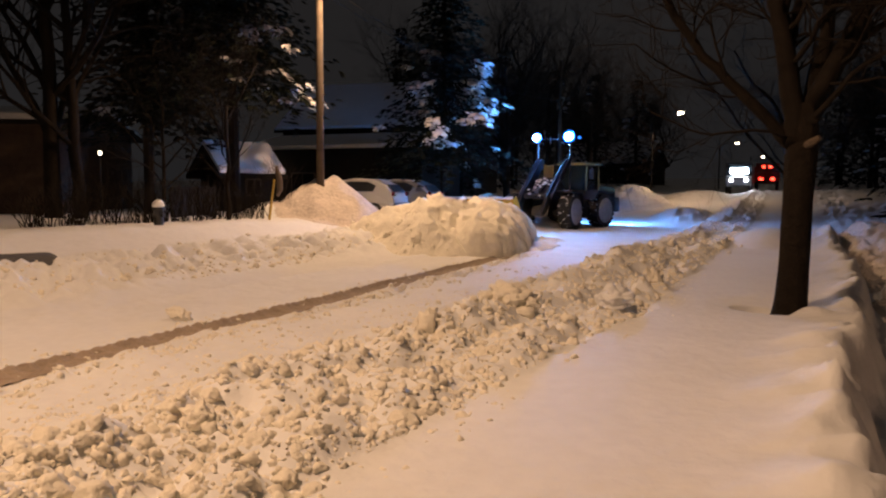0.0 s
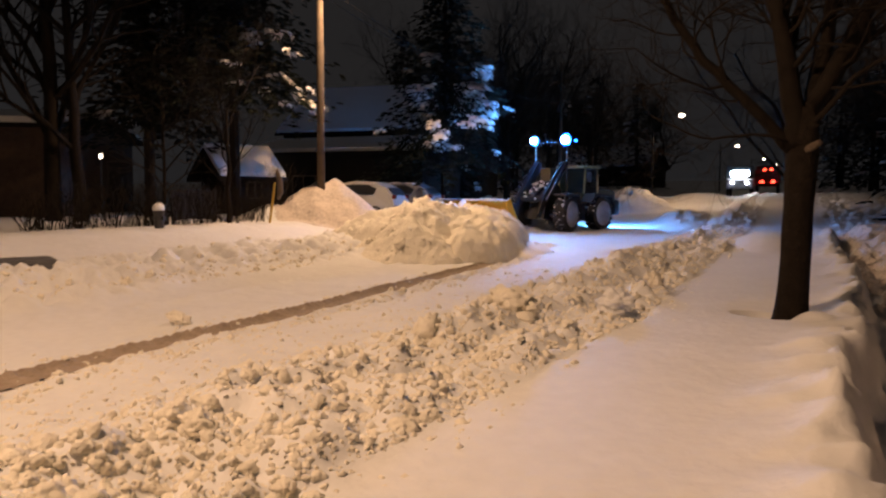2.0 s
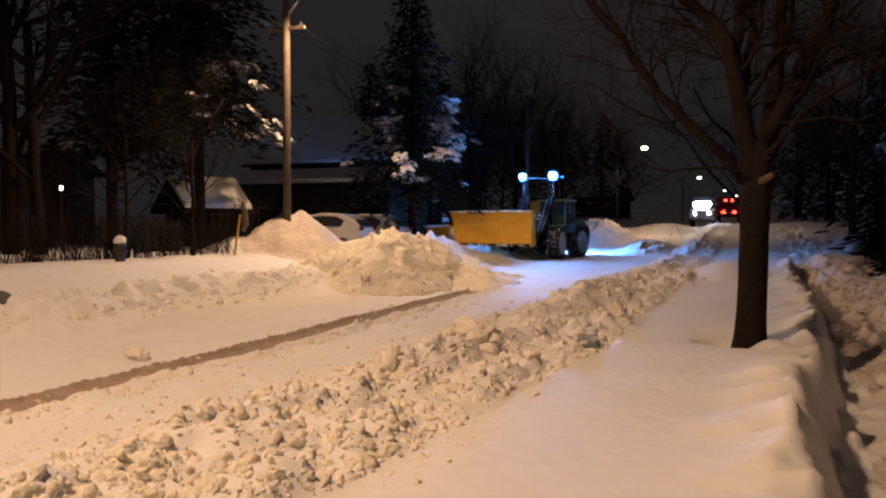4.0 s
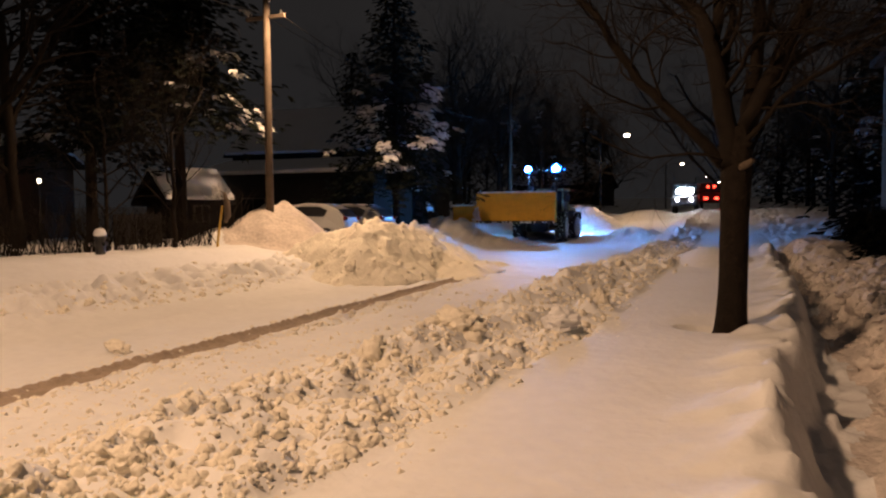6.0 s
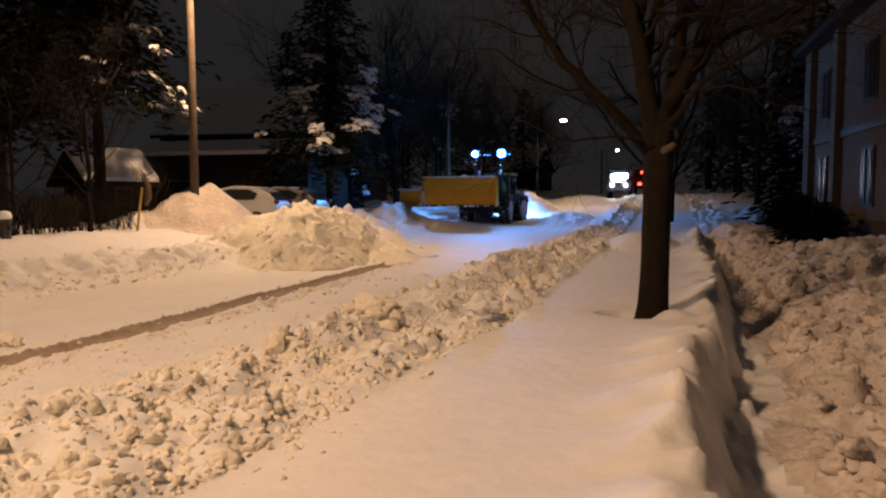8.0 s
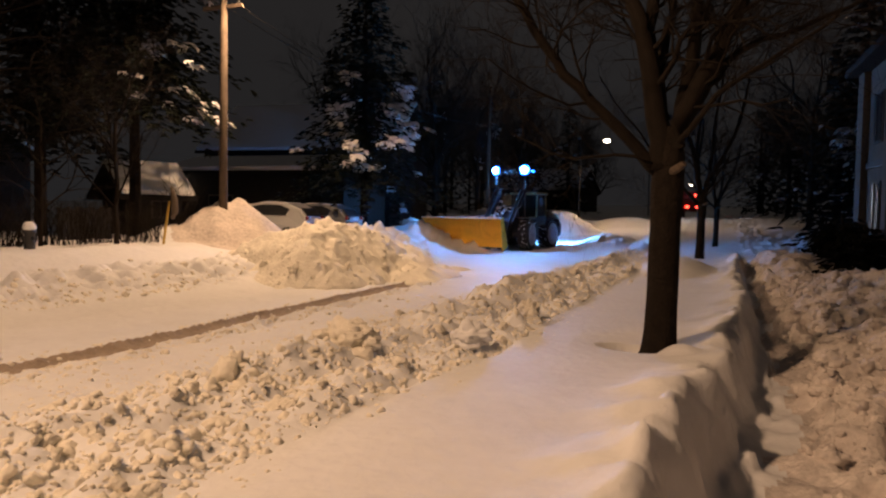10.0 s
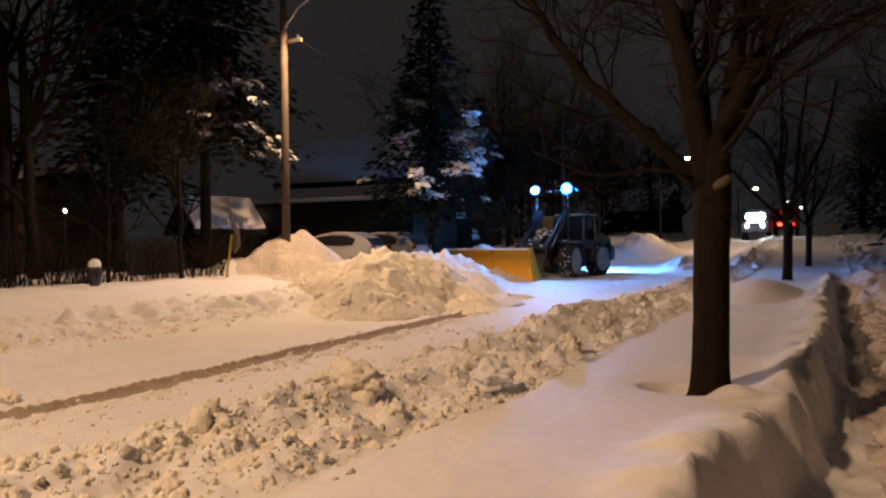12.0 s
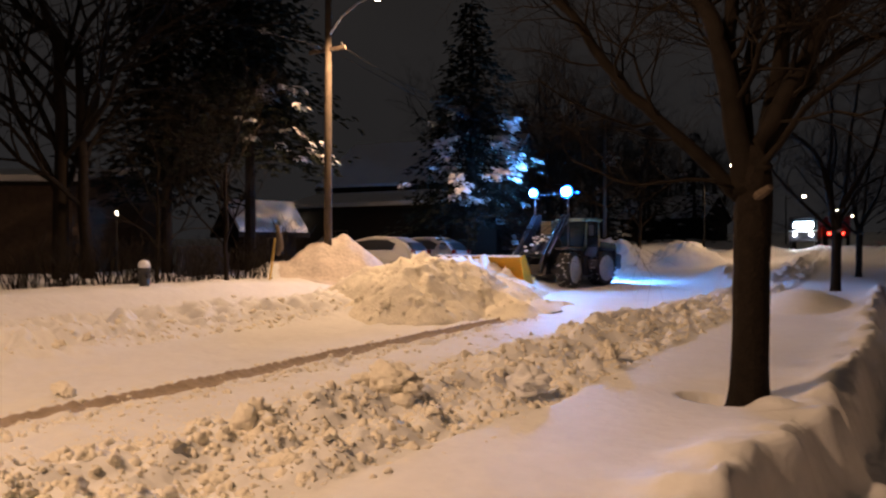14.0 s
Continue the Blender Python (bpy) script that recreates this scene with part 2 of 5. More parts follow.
def ground_height(x, y):
    x, y = np.asarray(x, float), np.asarray(y, float)
    z = far_rise(y) * 1.0
    rough = fbm(x * 1.3, y * 1.3, 3, 5)
    fine = fbm(x * 4.0, y * 4.0, 9, 2)
    lump = fbm(x * 2.4, y * 2.4, 21, 3, 0.5)
    crumb = fbm(x * 5.5, y * 5.5, 27, 2, 0.5)
    # bank on the camera's side
    c = bank_right(y)
    wl, wr = 1.25, 1.35 + 0.4 * fbm(y * 0.8, y * 0 + 3, 5, 3)
    ridge = np.where(x < c, np.clip(1 - (c - x) / wl, 0, 1), np.clip(1 - (x - c) / (wr + 0.001), 0, 1))
    tall = 0.42 + 0.5 * fbm(y * 0.55, y * 0 + 9, 8, 3)
    inbank = step(0.0, 0.22, ridge)
    side = step(c + 0.3, c + 1.1, x)
    z = z + side * (0.30 + 0.05 * fbm(x * 0.4, y * 0.4, 31, 3))
    broken = 0.5 - np.abs(fbm(x * 3.1, y * 3.1, 121, 2)) * 3.2
    pebble = 0.5 - np.abs(fbm(x * 7.5, y * 7.5, 123, 2)) * 3.0
    z = z + ridge**0.9 * tall * (1 - 0.55 * side) + inbank * (lump * 0.26 + crumb * 0.12 + broken * 0.10 + pebble * 0.055)
    # smooth snow field between bank and walk, rising to a lip, then the cut of the walk
    left, right = walk_edges(y)
    scallop = 0.30 * fbm(y * 1.9, y * 0 + 6, 44, 3) + 0.10 * fine + 0.10 * lump
    d = x - left + scallop
    open_y = step(-2.5, 0.2, y) * (1 - step(22, 36, y))
    z = z + hump(x, y, 0.2, 5.0, 1.8, 6.5, 0.07) * side * (1 - inbank)
    z = z + 0.17 * np.exp(-((np.clip(-d, -0.3, 9) / 0.42) ** 2)) * (d < 0.4) * open_y * (0.75 + 1.3 * fbm(y * 1.3, y * 0 + 2, 52, 3))
    cut = step(0.0, 0.30, d) * (0.62 + 0.38 * (1 - step(-0.45, 0.55, x - right + 0.9 * lump)) - 0.40 * step(0.4, 3.2, x - right))
    z = z - cut * (0.62 + 0.12 * rough) * open_y
    z = z + np.exp(-(((d - 0.12) / 0.26) ** 2)) * open_y * (lump * 0.30 + broken * 0.12 + pebble * 0.04)
    beyond = step(-0.35, 0.5, x - right + 0.5 * lump)
    tread = 0.5 - np.abs(fbm(x * 1.7, y * 1.5, 131, 3)) * 3.4
    z = z + beyond * (tread * 0.26 + lump * 0.34 + pebble * 0.07 + rough * 0.22) * step(-3, 1, y)
    z = z + hump(x, y, 4.6, 15, 2.6, 6, 0.45) + hump(x, y, 3.6, 24, 1.6, 5, 0.7) + hump(x, y, 0.6, 21, 1.1, 3.6, 0.35)
    z = z + step(2.8, 7, x) * 0.25
    # hollow round the tree's foot
    z = z - 0.40 * (1 - step(0.10, 0.27, np.hypot((x - 0.56) / 1.3, y - 8.10))) - hump(x, y, 0.9, 8.2, 1.0, 1.0, 0.05) + hump(x, y, 1.08, 8.02, 0.22, 0.16, 0.10)
    # road: ruts and a low ridge
    on = step(-8.6, -8.1, x) * (1 - step(c - wl - 0.1, c - wl + 0.2, x))
    rut = rut_line(y)
    gone = 1 - step(16.5, 18.5, y)
    z = z + on * (rough * 0.06 + fine * 0.03 + 0.02 * np.clip(broken, 0, 1))
    z = z - on * gone * 0.065 * np.exp(-(((x - rut) / 0.22) ** 6))
    z = z + on * gone * (0.015 + 0.16 * fine + 0.10 * crumb) * np.exp(-(((x - rut - 0.50) / 0.22) ** 2))
    z = z + on * 0.05 * np.exp(-(((x + 7.6 + 0.2 * np.sin(y * 0.3)) / 0.12) ** 2)) * gone
    near = step(c - wl - 1.6, c - wl, x) * on
    z = z + near * np.clip(lump, 0, 1) * 0.22
    # bank and yard across the road
    edge = -8.3 - 0.25 * np.sin(y * 0.7) - 0.5 * fbm(y * 0.8, y * 0 + 1, 77, 3)
    up = 1 - step(edge - 2.3, edge, x)
    z = z + up * 0.42
    rub = step(0.08, 0.5, up) * step(-11.6, -10.4, x)
    z = z + rub * (lump * 0.48 + fine * 0.16 + broken * 0.20 + pebble * 0.05)
    z = z + (1 - step(-13.2, -10.8, x)) * (0.36 + 0.10 * rough)
    # heaps thrown up at the pole and along the far side
    cone = np.hypot((x + 13.0 + 0.5 * rough) / 1.9, (y - 19.75 + 0.5 * lump) / 1.8)
    z = z + 1.45 * np.clip(1 - cone, 0, 1) ** 0.9 * (1 + 0.25 * lump) + hump(x, y, -14.5, 18.6, 1.7, 1.5, 0.55) * (1 + 0.2 * rough)
    z = z + hump(x, y, -11.4, 25.5, 1.9, 4.2, 0.75) * (1 + lump)
    z = z + hump(x, y, -11.8, 33.5, 1.8, 3.4, 0.75) * (1 + lump)
    z = z + hump(x, y, -8.0, 50, 2.6, 4.5, 1.25) * (1 + lump) + hump(x, y, -11.8, 46, 2.2, 5, 1.2) * (1 + lump)
    z = z + hump(x, y, -3.9, 42, 1.9, 4.5, 0.45) * (1 + 1.5 * lump) + hump(x, y, -4.6, 60, 3.2, 4, 0.5)
    z = z - hump(x, y, -11.0, 6.9, 0.9, 0.55, 0.3)
    far = step(40, 70, y) + step(16, 40, np.abs(x + 3))
    z = z + np.clip(far, 0, 1) * fbm(x * 0.11, y * 0.11, 91, 3) * 0.9
    return z


def axis_steps(parts):
    out = []
    for a, b, s in parts:
        out += list(np.arange(a, b, s))
    return np.array(out + [parts[-1][1]])


def sheet(name, xs, ys, height, material):
    gx, gy = np.meshgrid(xs, ys)
    gz = height(gx, gy)
    verts = np.stack([gx, gy, gz], -1).reshape(-1, 3)
    n, k = len(xs), len(ys)
    i = (np.arange(k - 1)[:, None] * n + np.arange(n - 1)[None]).ravel()
    faces = np.stack([i, i + 1, i + n + 1, i + n], -1)
    me = bpy.data.meshes.new(name)
    me.vertices.add(len(verts))
    me.vertices.foreach_set("co", verts.ravel())
    me.loops.add(faces.size)
    me.loops.foreach_set("vertex_index", faces.ravel())
    me.polygons.add(len(faces))
    me.polygons.foreach_set("loop_start", np.arange(0, faces.size, 4))
    me.update(calc_edges=True)
    me.validate()
    me.shade_smooth()
    me.materials.append(material)
    return new(name, me)


XS = axis_steps([(-900, -100, 100), (-100, -40, 6), (-40, -16, 0.8), (-16, -11.6, 0.11), (-11.6, -8, 0.075), (-8, -6.0, 0.08), (-6.0, -5.0, 0.035), (-5.0, -4.4, 0.06), (-4.4, 3.0, 0.05), (3.0, 5, 0.08), (5, 7, 0.2), (7, 16, 0.6), (16, 40, 3), (40, 100, 10), (100, 900, 100)])
YS = axis_steps([(-300, -60, 40), (-60, -6, 4), (-6, -3, 0.4), (-3, 0, 0.12), (0, 10, 0.055), (10, 18, 0.085), (18, 30, 0.15), (30, 60, 0.4), (60, 140, 3), (140, 300, 20), (300, 1500, 200)])
ground = tagged(sheet("ground", XS, YS, ground_height, SNOW), "snow-covered street with ploughed road, banks and yards", "snow ground", kind="structure")
ground.data.materials.append(TRODDEN)
ground.data.materials.append(SHADEHEAP)
centre = np.zeros(len(ground.data.polygons) * 3)
ground.data.polygons.foreach_get("center", centre)
centre = centre.reshape(-1, 3)
trod = (centre[:, 0] - walk_edges(centre[:, 1])[1] + 1.4 * fbm(centre[:, 0] * 1.1, centre[:, 1] * 1.1, 141, 3) > -0.25) & (centre[:, 0] + 2.5 * fbm(centre[:, 0] * 0.7, centre[:, 1] * 0.7, 145, 3) < 5.6) & (centre[:, 1] + 3.0 * fbm(centre[:, 0] * 0.8, centre[:, 1] * 0.8, 147, 3) > -0.8) & (centre[:, 1] < 29)
# Brown dirt and shade of the pole's heap, painted as one darker colour.
dimmed = np.hypot(centre[:, 0] + 13.3, (centre[:, 1] - 19.5) * 1.05) + 1.2 * fbm(centre[:, 0] * 0.9, centre[:, 1] * 0.9, 143, 3) < 2.1
ground.data.polygons.foreach_set("material_index", trod.astype(np.int32) + 2 * dimmed.astype(np.int32))


def gz(x, y):
    return float(ground_height(np.array([x]), np.array([y]))[0])


def rut_strip(name, label):
    """Packed, dirty floor of the rut, a ribbon along its line; its colour holds the wall's shade too."""
    us, ys = np.linspace(-0.26, 0.13, 12), np.arange(0.5, 17.2, 0.045)
    gx, gy = np.meshgrid(us, ys)
    x = rut_line(gy) + gx
    z = ground_height(x, gy) + 0.016 + 0.007 * np.sign(np.sin(gy * 40 + np.abs(gx) * 14 + 3 * vnoise(gy * 1.3, gx * 0, 5))) * (np.abs(gx) > 0.03)
    n, k = len(us), len(ys)
    i = (np.arange(k - 1)[:, None] * n + np.arange(n - 1)[None]).ravel()
    me = bpy.data.meshes.new(name)
    me.from_pydata(np.stack([x, gy, z], -1).reshape(-1, 3).tolist(), [], np.stack([i, i + 1, i + n + 1, i + n], -1).tolist())
    me.materials.append(PACKEDSHADE)
    return tagged(new(name, me), label, "tyre track", kind="structure")


rut_strip("tyre_track", "packed tyre rut along the snowy road, dirt and shade in its colour")


# ---- wheel loader with a folding plough ----
def make_wheel(parent, x, y, side):
    w = part("wheel", lathe([(0.25, -0.30), (0.60, -0.29), (0.72, -0.27), (0.76, -0.20), (0.765, 0.20), (0.72, 0.27), (0.60, 0.29), (0.25, 0.30)], 36, "x"), RUBBER, parent, "black rubber tyre caked with snow", True)
    w.location = (x, y, 0.78)
    bm = bmesh.new()
    for k in range(20):
        for s in (-1, 1):
            b = bmesh.new()
            box(0.02 if s > 0 else -0.30, 0.30 if s > 0 else -0.02, -0.055, 0.055, 0.735, 0.79, bm=b)
            b.transform(pose(0, 0, 0, 0, 0, 14 * s))
            b.transform(Matrix.Rotation(2 * math.pi * (k + (0.5 if s > 0 else 0)) / 20, 4, "X"))
            me = bpy.data.meshes.new("lug")
            b.to_mesh(me)
            b.free()
            bm.from_mesh(me)
            bpy.data.meshes.remove(me)
    part("tread", bm, RUBBER, w)
    rng = random.Random(int(x * 10 + y * 3) + 77)
    bm = bmesh.new()
    for k in range(70):
        a, u = rng.uniform(0, 6.28), rng.uniform(-0.27, 0.27)
        o = bmesh.ops.create_icosphere(bm, subdivisions=1, radius=1)
        for v in o["verts"]:
            v.co = Vector((u + v.co.x * 0.05, math.sin(a) * 0.765 + v.co.y * 0.035, math.cos(a) * 0.765 + v.co.z * 0.035))
    tagged(part("tyre_snow", bm, SNOWTREE, w, "snow packed in the tread", True), kind="stuff")
    part("rim", lathe([(0.10, 0.10 * side), (0.58, 0.30 * side), (0.57, 0.315 * side), (0.30, 0.322 * side), (0.02, 0.33 * side)], 28, "x"), RIM, w, "snow-dusted wheel rim", True)
    return w


def moldboard(x0, x1, h, bm=None, flare=0.0):
    """A curved plough plate, hollow to the front, from x0 to x1."""
    bm = bm or bmesh.new()
    n = 9
    front, back = [], []
    for k in range(n):
        a = k / (n - 1)
        y = 0.30 * (2 * a - 1) ** 2 - 0.06 + 0.10 * a
        z = 0.04 + h * a
        front.append((y, z))
        back.append((y - 0.05, z + (0.0 if k else 0.01)))
    prism(front + back[::-1], x0, x1, bm)
    return bm


BEND = pose(0, -1.5, 0, 0, 0, -11) @ pose(0, 1.5, 0)


def make_loader():
    ld = thing("wheel_loader", Matrix(), "dark wheel loader with raised blue lamps and yellow plough", "wheel loader")
    wheels = [make_wheel(ld, s * 1.18, y, s) for y in (0, -3.1) for s in (-1, 1)]
    # rear half
    part("engine_hood", prism([(-5.1, 1.0), (-5.1, 1.75), (-4.9, 1.9), (-3.68, 2.0), (-3.68, 1.0)], -0.78, 0.78, bevel=0.06), CABPAINT, ld, "dark dirty engine hood")
    part("rear_frame", box(-0.62, 0.62, -4.9, -1.2, 0.62, 1.1, 0.05), DARKIRON, ld)
    part("counterweight", box(-0.9, 0.9, -5.35, -4.85, 0.65, 1.4, 0.12), DARKIRON, ld)
    for s in (-1, 1):
        part("rear_fender", prism([(-4.05, 1.2), (-3.9, 1.65), (-2.5, 1.72), (-2.2, 1.3), (-2.3, 1.28), (-2.55, 1.62), (-3.85, 1.56), (-3.95, 1.2)], s * 0.8, s * 1.45), DARKIRON, ld)
        part("front_fender", prism([(-0.95, 1.25), (-0.75, 1.66), (0.55, 1.70), (0.58, 1.63), (-0.7, 1.58), (-0.87, 1.22)], s * 0.8, s * 1.45), DARKIRON, ld, "snowy front fender")
        part("ladder", box(s * 0.95 - 0.2, s * 0.95 + 0.2, -2.1, -1.8, 0.45, 1.25, 0.03), DARKIRON, ld)
    # cab
    part("cab_floor", box(-0.82, 0.82, -3.65, -2.45, 1.25, 1.7, 0.05), CABPAINT, ld)
    for x in (-0.76, 0.76):
        for y0, y1 in ((-3.6, -3.57), (-2.5, -2.62)):
            part("cab_post", tube(bmesh.new(), [(x, y0, 1.7), (x * 0.95, y1, 2.92)], [0.055, 0.05], 6), CABFRAME, ld)
    part("cab_roof", box(-0.85, 0.85, -3.75, -2.35, 2.9, 3.04, 0.07), CABFRAME, ld, "dull pale cab roof")
    for nm, bm in (("windscreen", box(-0.72, 0.72, -2.56, -2.53, 1.72, 2.9)), ("rear_window", box(-0.72, 0.72, -3.59, -3.56, 1.8, 2.9)),
                   ("side_window", box(0.72, 0.75, -3.55, -2.6, 1.72, 2.9)), ("side_window", box(-0.75, -0.72, -3.55, -2.6, 1.72, 2.9))):
        part(nm, bm, GLASS, ld)
    for s in (-1, 1):
        part("mirror", box(s * 1.12 - 0.12, s * 1.12 + 0.12, -2.42, -2.37, 2.25, 2.7, 0.03), DARKIRON, ld)
        part("mirror_arm", tube(bmesh.new(), [(s * 0.8, -2.45, 2.85), (s * 1.12, -2.4, 2.8), (s * 1.12, -2.4, 2.65)], [0.02, 0.02, 0.02], 5), DARKIRON, ld)
    part("exhaust", tube(bmesh.new(), [(0.45, -4.3, 1.9), (0.45, -4.3, 2.7), (0.45, -4.38, 2.82)], [0.07, 0.07, 0.07], 10), DARKIRON, ld)
    # front half
    part("front_frame", prism([(-1.1, 0.6), (-1.0, 1.9), (-0.35, 2.35), (0.2, 2.1), (0.55, 1.1), (0.75, 0.55)], -0.42, 0.42, bevel=0.04), DARKIRON, ld)
    part("valve_box", box(-0.26, 0.26, -0.75, -0.2, 2.25, 2.85, 0.04), CABPAINT, ld, "dull painted box between the arms")
    part("front_axle", tube(bmesh.new(), [(-0.9, 0, 0.78), (0.9, 0, 0.78)], [0.2, 0.2], 10), DARKIRON, ld)
    part("rear_axle", tube(bmesh.new(), [(-0.9, -3.1, 0.78), (0.9, -3.1, 0.78)], [0.2, 0.2], 10), DARKIRON, ld)
    for s in (-1, 1):
        part("lift_arm", prism([(-1.0, 2.75), (-0.85, 3.15), (-0.6, 3.12), (0.55, 2.15), (1.35, 1.45), (1.75, 0.75), (1.55, 0.6), (1.05, 1.15), (0.3, 1.75), (-0.75, 2.7)], s * 0.62 - 0.07, s * 0.62 + 0.07, bevel=0.02), ARMIRON, ld, "dark steel lift arm")
        cy = part("lift_cylinder", tube(bmesh.new(), [(s * 0.80, -0.75, 3.1), (s * 0.80, 0.35, 2.15)], [0.085, 0.085], 10), ARMIRON, ld)
        part("piston_rod", tube(bmesh.new(), [(s * 0.80, 0.3, 2.2), (s * 0.80, 1.15, 1.45)], [0.045, 0.045], 8), POSTGREY, cy, "bright piston rod")
    part("tilt_cylinder", tube(bmesh.new(), [(0, -0.3, 2.2), (0, 1.0, 1.65)], [0.1, 0.1], 10), POSTGREY, ld)
    part("cross_tube", tube(bmesh.new(), [(-0.75, 0.95, 1.45), (0.75, 0.95, 1.45)], [0.12, 0.12], 12), DARKIRON, ld)
    # light mast
    for s in (-1, 1):
        part("light_post", tube(bmesh.new(), [(s * 0.8, -0.77, 1.6), (s * 0.8, -0.75, 3.95)], [0.04, 0.035], 8), POSTGREY, ld, "thin light post")
        hd = part("lamp_head", box(s * 0.8 - 0.17, s * 0.8 + 0.17, -0.83, -0.65, 3.98, 4.28, 0.05), DARKIRON, ld)
        # Added plate under the lamp that keeps its light off the arms.
        part("lamp_baffle", box(s * 0.8 - 0.25, s * 0.8 + 0.25, -0.85, -0.30, 3.885, 3.905), DARKIRON, hd)
        r = 0.215 if s < 0 else 0.165
        # Glowing disc added behind the bulb to imitate its blue halo.
        part("halo_disc", lathe([(0.02, 0.0), (r * 1.25, 0.03), (r * 1.3, 0.05), (r * 1.1, 0.06), (0.02, 0.061)], 24, "y", at=(s * 0.8, -0.65, 4.13)), BLUEGLOW, hd, "blue glowing disc imitating the lamp's halo", True)
        part("blue_lamp", lathe([(0.02, 0.0), (r * 0.6, 0.02), (r * 0.72, 0.06), (r * 0.66, 0.12), (r * 0.4, 0.17), (0.02, 0.19)], 20, "y", at=(s * 0.8, -0.58, 4.13)), BLUECORE, hd, "glowing blue-white lamp", True)
    part("light_bar", tube(bmesh.new(), [(-1.25, -0.75, 4.05), (0.85, -0.75, 4.05)], [0.025, 0.025], 6), DARKIRON, ld)
    part("marker_lamp", box(-1.3, -1.2, -0.77, -0.65, 4.02, 4.12, 0.02), BLUEGLOW, ld, "small blue marker lamp")
    # Unseen lamp added behind the counterweight to turn the snow mound blue.
    rb = part("hidden_rear_lamp", lathe([(0.02, 0), (0.11, 0.0), (0.12, 0.05), (0.10, 0.15), (0.02, 0.18)], 16, "z", at=(-0.3, -5.5, 1.2)), BLUECORE, ld, "hidden blue lamp added to light the snow behind", True)
    # plough, its own moving part
    pl = part("plough", moldboard(-1.45, 2.85, 1.6), YELLOW, ld, "curved yellow plough blade")
    part("cutting_edge", box(-1.45, 2.85, 0.22, 0.27, 0.0, 0.12), DARKIRON, pl)
    part("side_plate", prism([(-0.05, 0.05), (0.62, 0.05), (0.36, 1.5), (0.20, 1.6), (0.04, 1.6)], -1.48, -1.44), YELLOW, pl)
    for x in (-1.0, 0.0, 1.2, 2.4):
        part("rib", prism([(-0.12, 0.1), (-0.42, 0.2), (-0.42, 1.0), (-0.06, 1.2)], x - 0.03, x + 0.03), DARKIRON, pl)
    wg = moldboard(0, 1.35, 0.92)
    wg.transform(pose(2.82, -0.02, 0.0, 0, 0, 16))
    part("wing", wg, YELLOW, pl, "folding yellow plough wing")
    snow = bmesh.new()
    for k in range(46):
        x = -1.4 + 4.2 * k / 45
        r = bmesh.ops.create_icosphere(snow, subdivisions=1, radius=1)
        for v in r["verts"]:
            v.co = Vector((x + v.co.x * 0.09, 0.32 + v.co.y * 0.07, 1.645 + v.co.z * (0.035 + 0.03 * math.sin(k * 2.3) ** 2)))
    for k in range(40):
        x = random.uniform(-1.4, 4.0)
        r = bmesh.ops.create_icosphere(snow, subdivisions=1, radius=1)
        s = random.uniform(0.03, 0.08)
        for v in r["verts"]:
            v.co = Vector((x + v.co.x * s, 0.27 + v.co.y * 0.04 - (0.0 if x < 2.8 else (x - 2.8) * -0.28), 0.04 + v.co.z * s))
    rng = random.Random(31)
    for k in range(50):
        h = rng.uniform(0.05, 0.85)
        x = 2.84 + rng.uniform(-1, 1) * 0.30 * (1 - h)
        o = bmesh.ops.create_icosphere(snow, subdivisions=1, radius=1)
        r = rng.uniform(0.05, 0.10)
        for v in o["verts"]:
            v.co = Vector((x + v.co.x * r, 0.16 + v.co.y * r * 0.7, h + v.co.z * r))
    for k in range(16):
        x = 2.95 + 1.15 * k / 15
        o = bmesh.ops.create_icosphere(snow, subdivisions=1, radius=1)
        for v in o["verts"]:
            v.co = Vector((x + v.co.x * 0.08, 0.30 + (x - 2.8) * 0.28 + v.co.y * 0.07, 0.97 + v.co.z * (0.04 + 0.04 * math.sin(k * 1.7) ** 2)))
    tagged(part("clinging_snow", snow, SNOWTREE, pl, "snow clinging to the blade", True), kind="stuff")
    cling = bmesh.new()
    rng = random.Random(55)
    for k in range(22):
        x, y = rng.uniform(-0.45, 0.45), rng.uniform(-0.2, 1.5)
        o = bmesh.ops.create_icosphere(cling, subdivisions=2, radius=1)
        r = rng.uniform(0.04, 0.10)
        for v in o["verts"]:
            v.co = Vector((x + v.co.x * r, y + v.co.y * r, 2.25 - 0.55 * max(0, y) + v.co.z * r * 0.6))
    tagged(part("frame_snow", cling, SNOWTREE, ld, "snow caught between the lift arms", True), kind="stuff")
    part("push_frame", box(-0.75, 0.75, -1.0, -0.1, 0.35, 0.95, 0.05), DARKIRON, pl)
    pl.location = (0, 2.6, 0)
    # rear half bent against the front one at the middle joint
    for ob in ld.children:
        if ob not in wheels and ob.name.split(".")[0] in ("engine_hood", "rear_frame", "counterweight", "rear_fender", "ladder", "cab_floor", "cab_post", "cab_roof", "windscreen", "rear_window", "side_window", "mirror", "mirror_arm", "exhaust", "rear_axle", "hidden_rear_lamp"):
            ob.matrix_local = BEND
    return ld, wheels, pl


loader, loader_wheels, plough = make_loader()


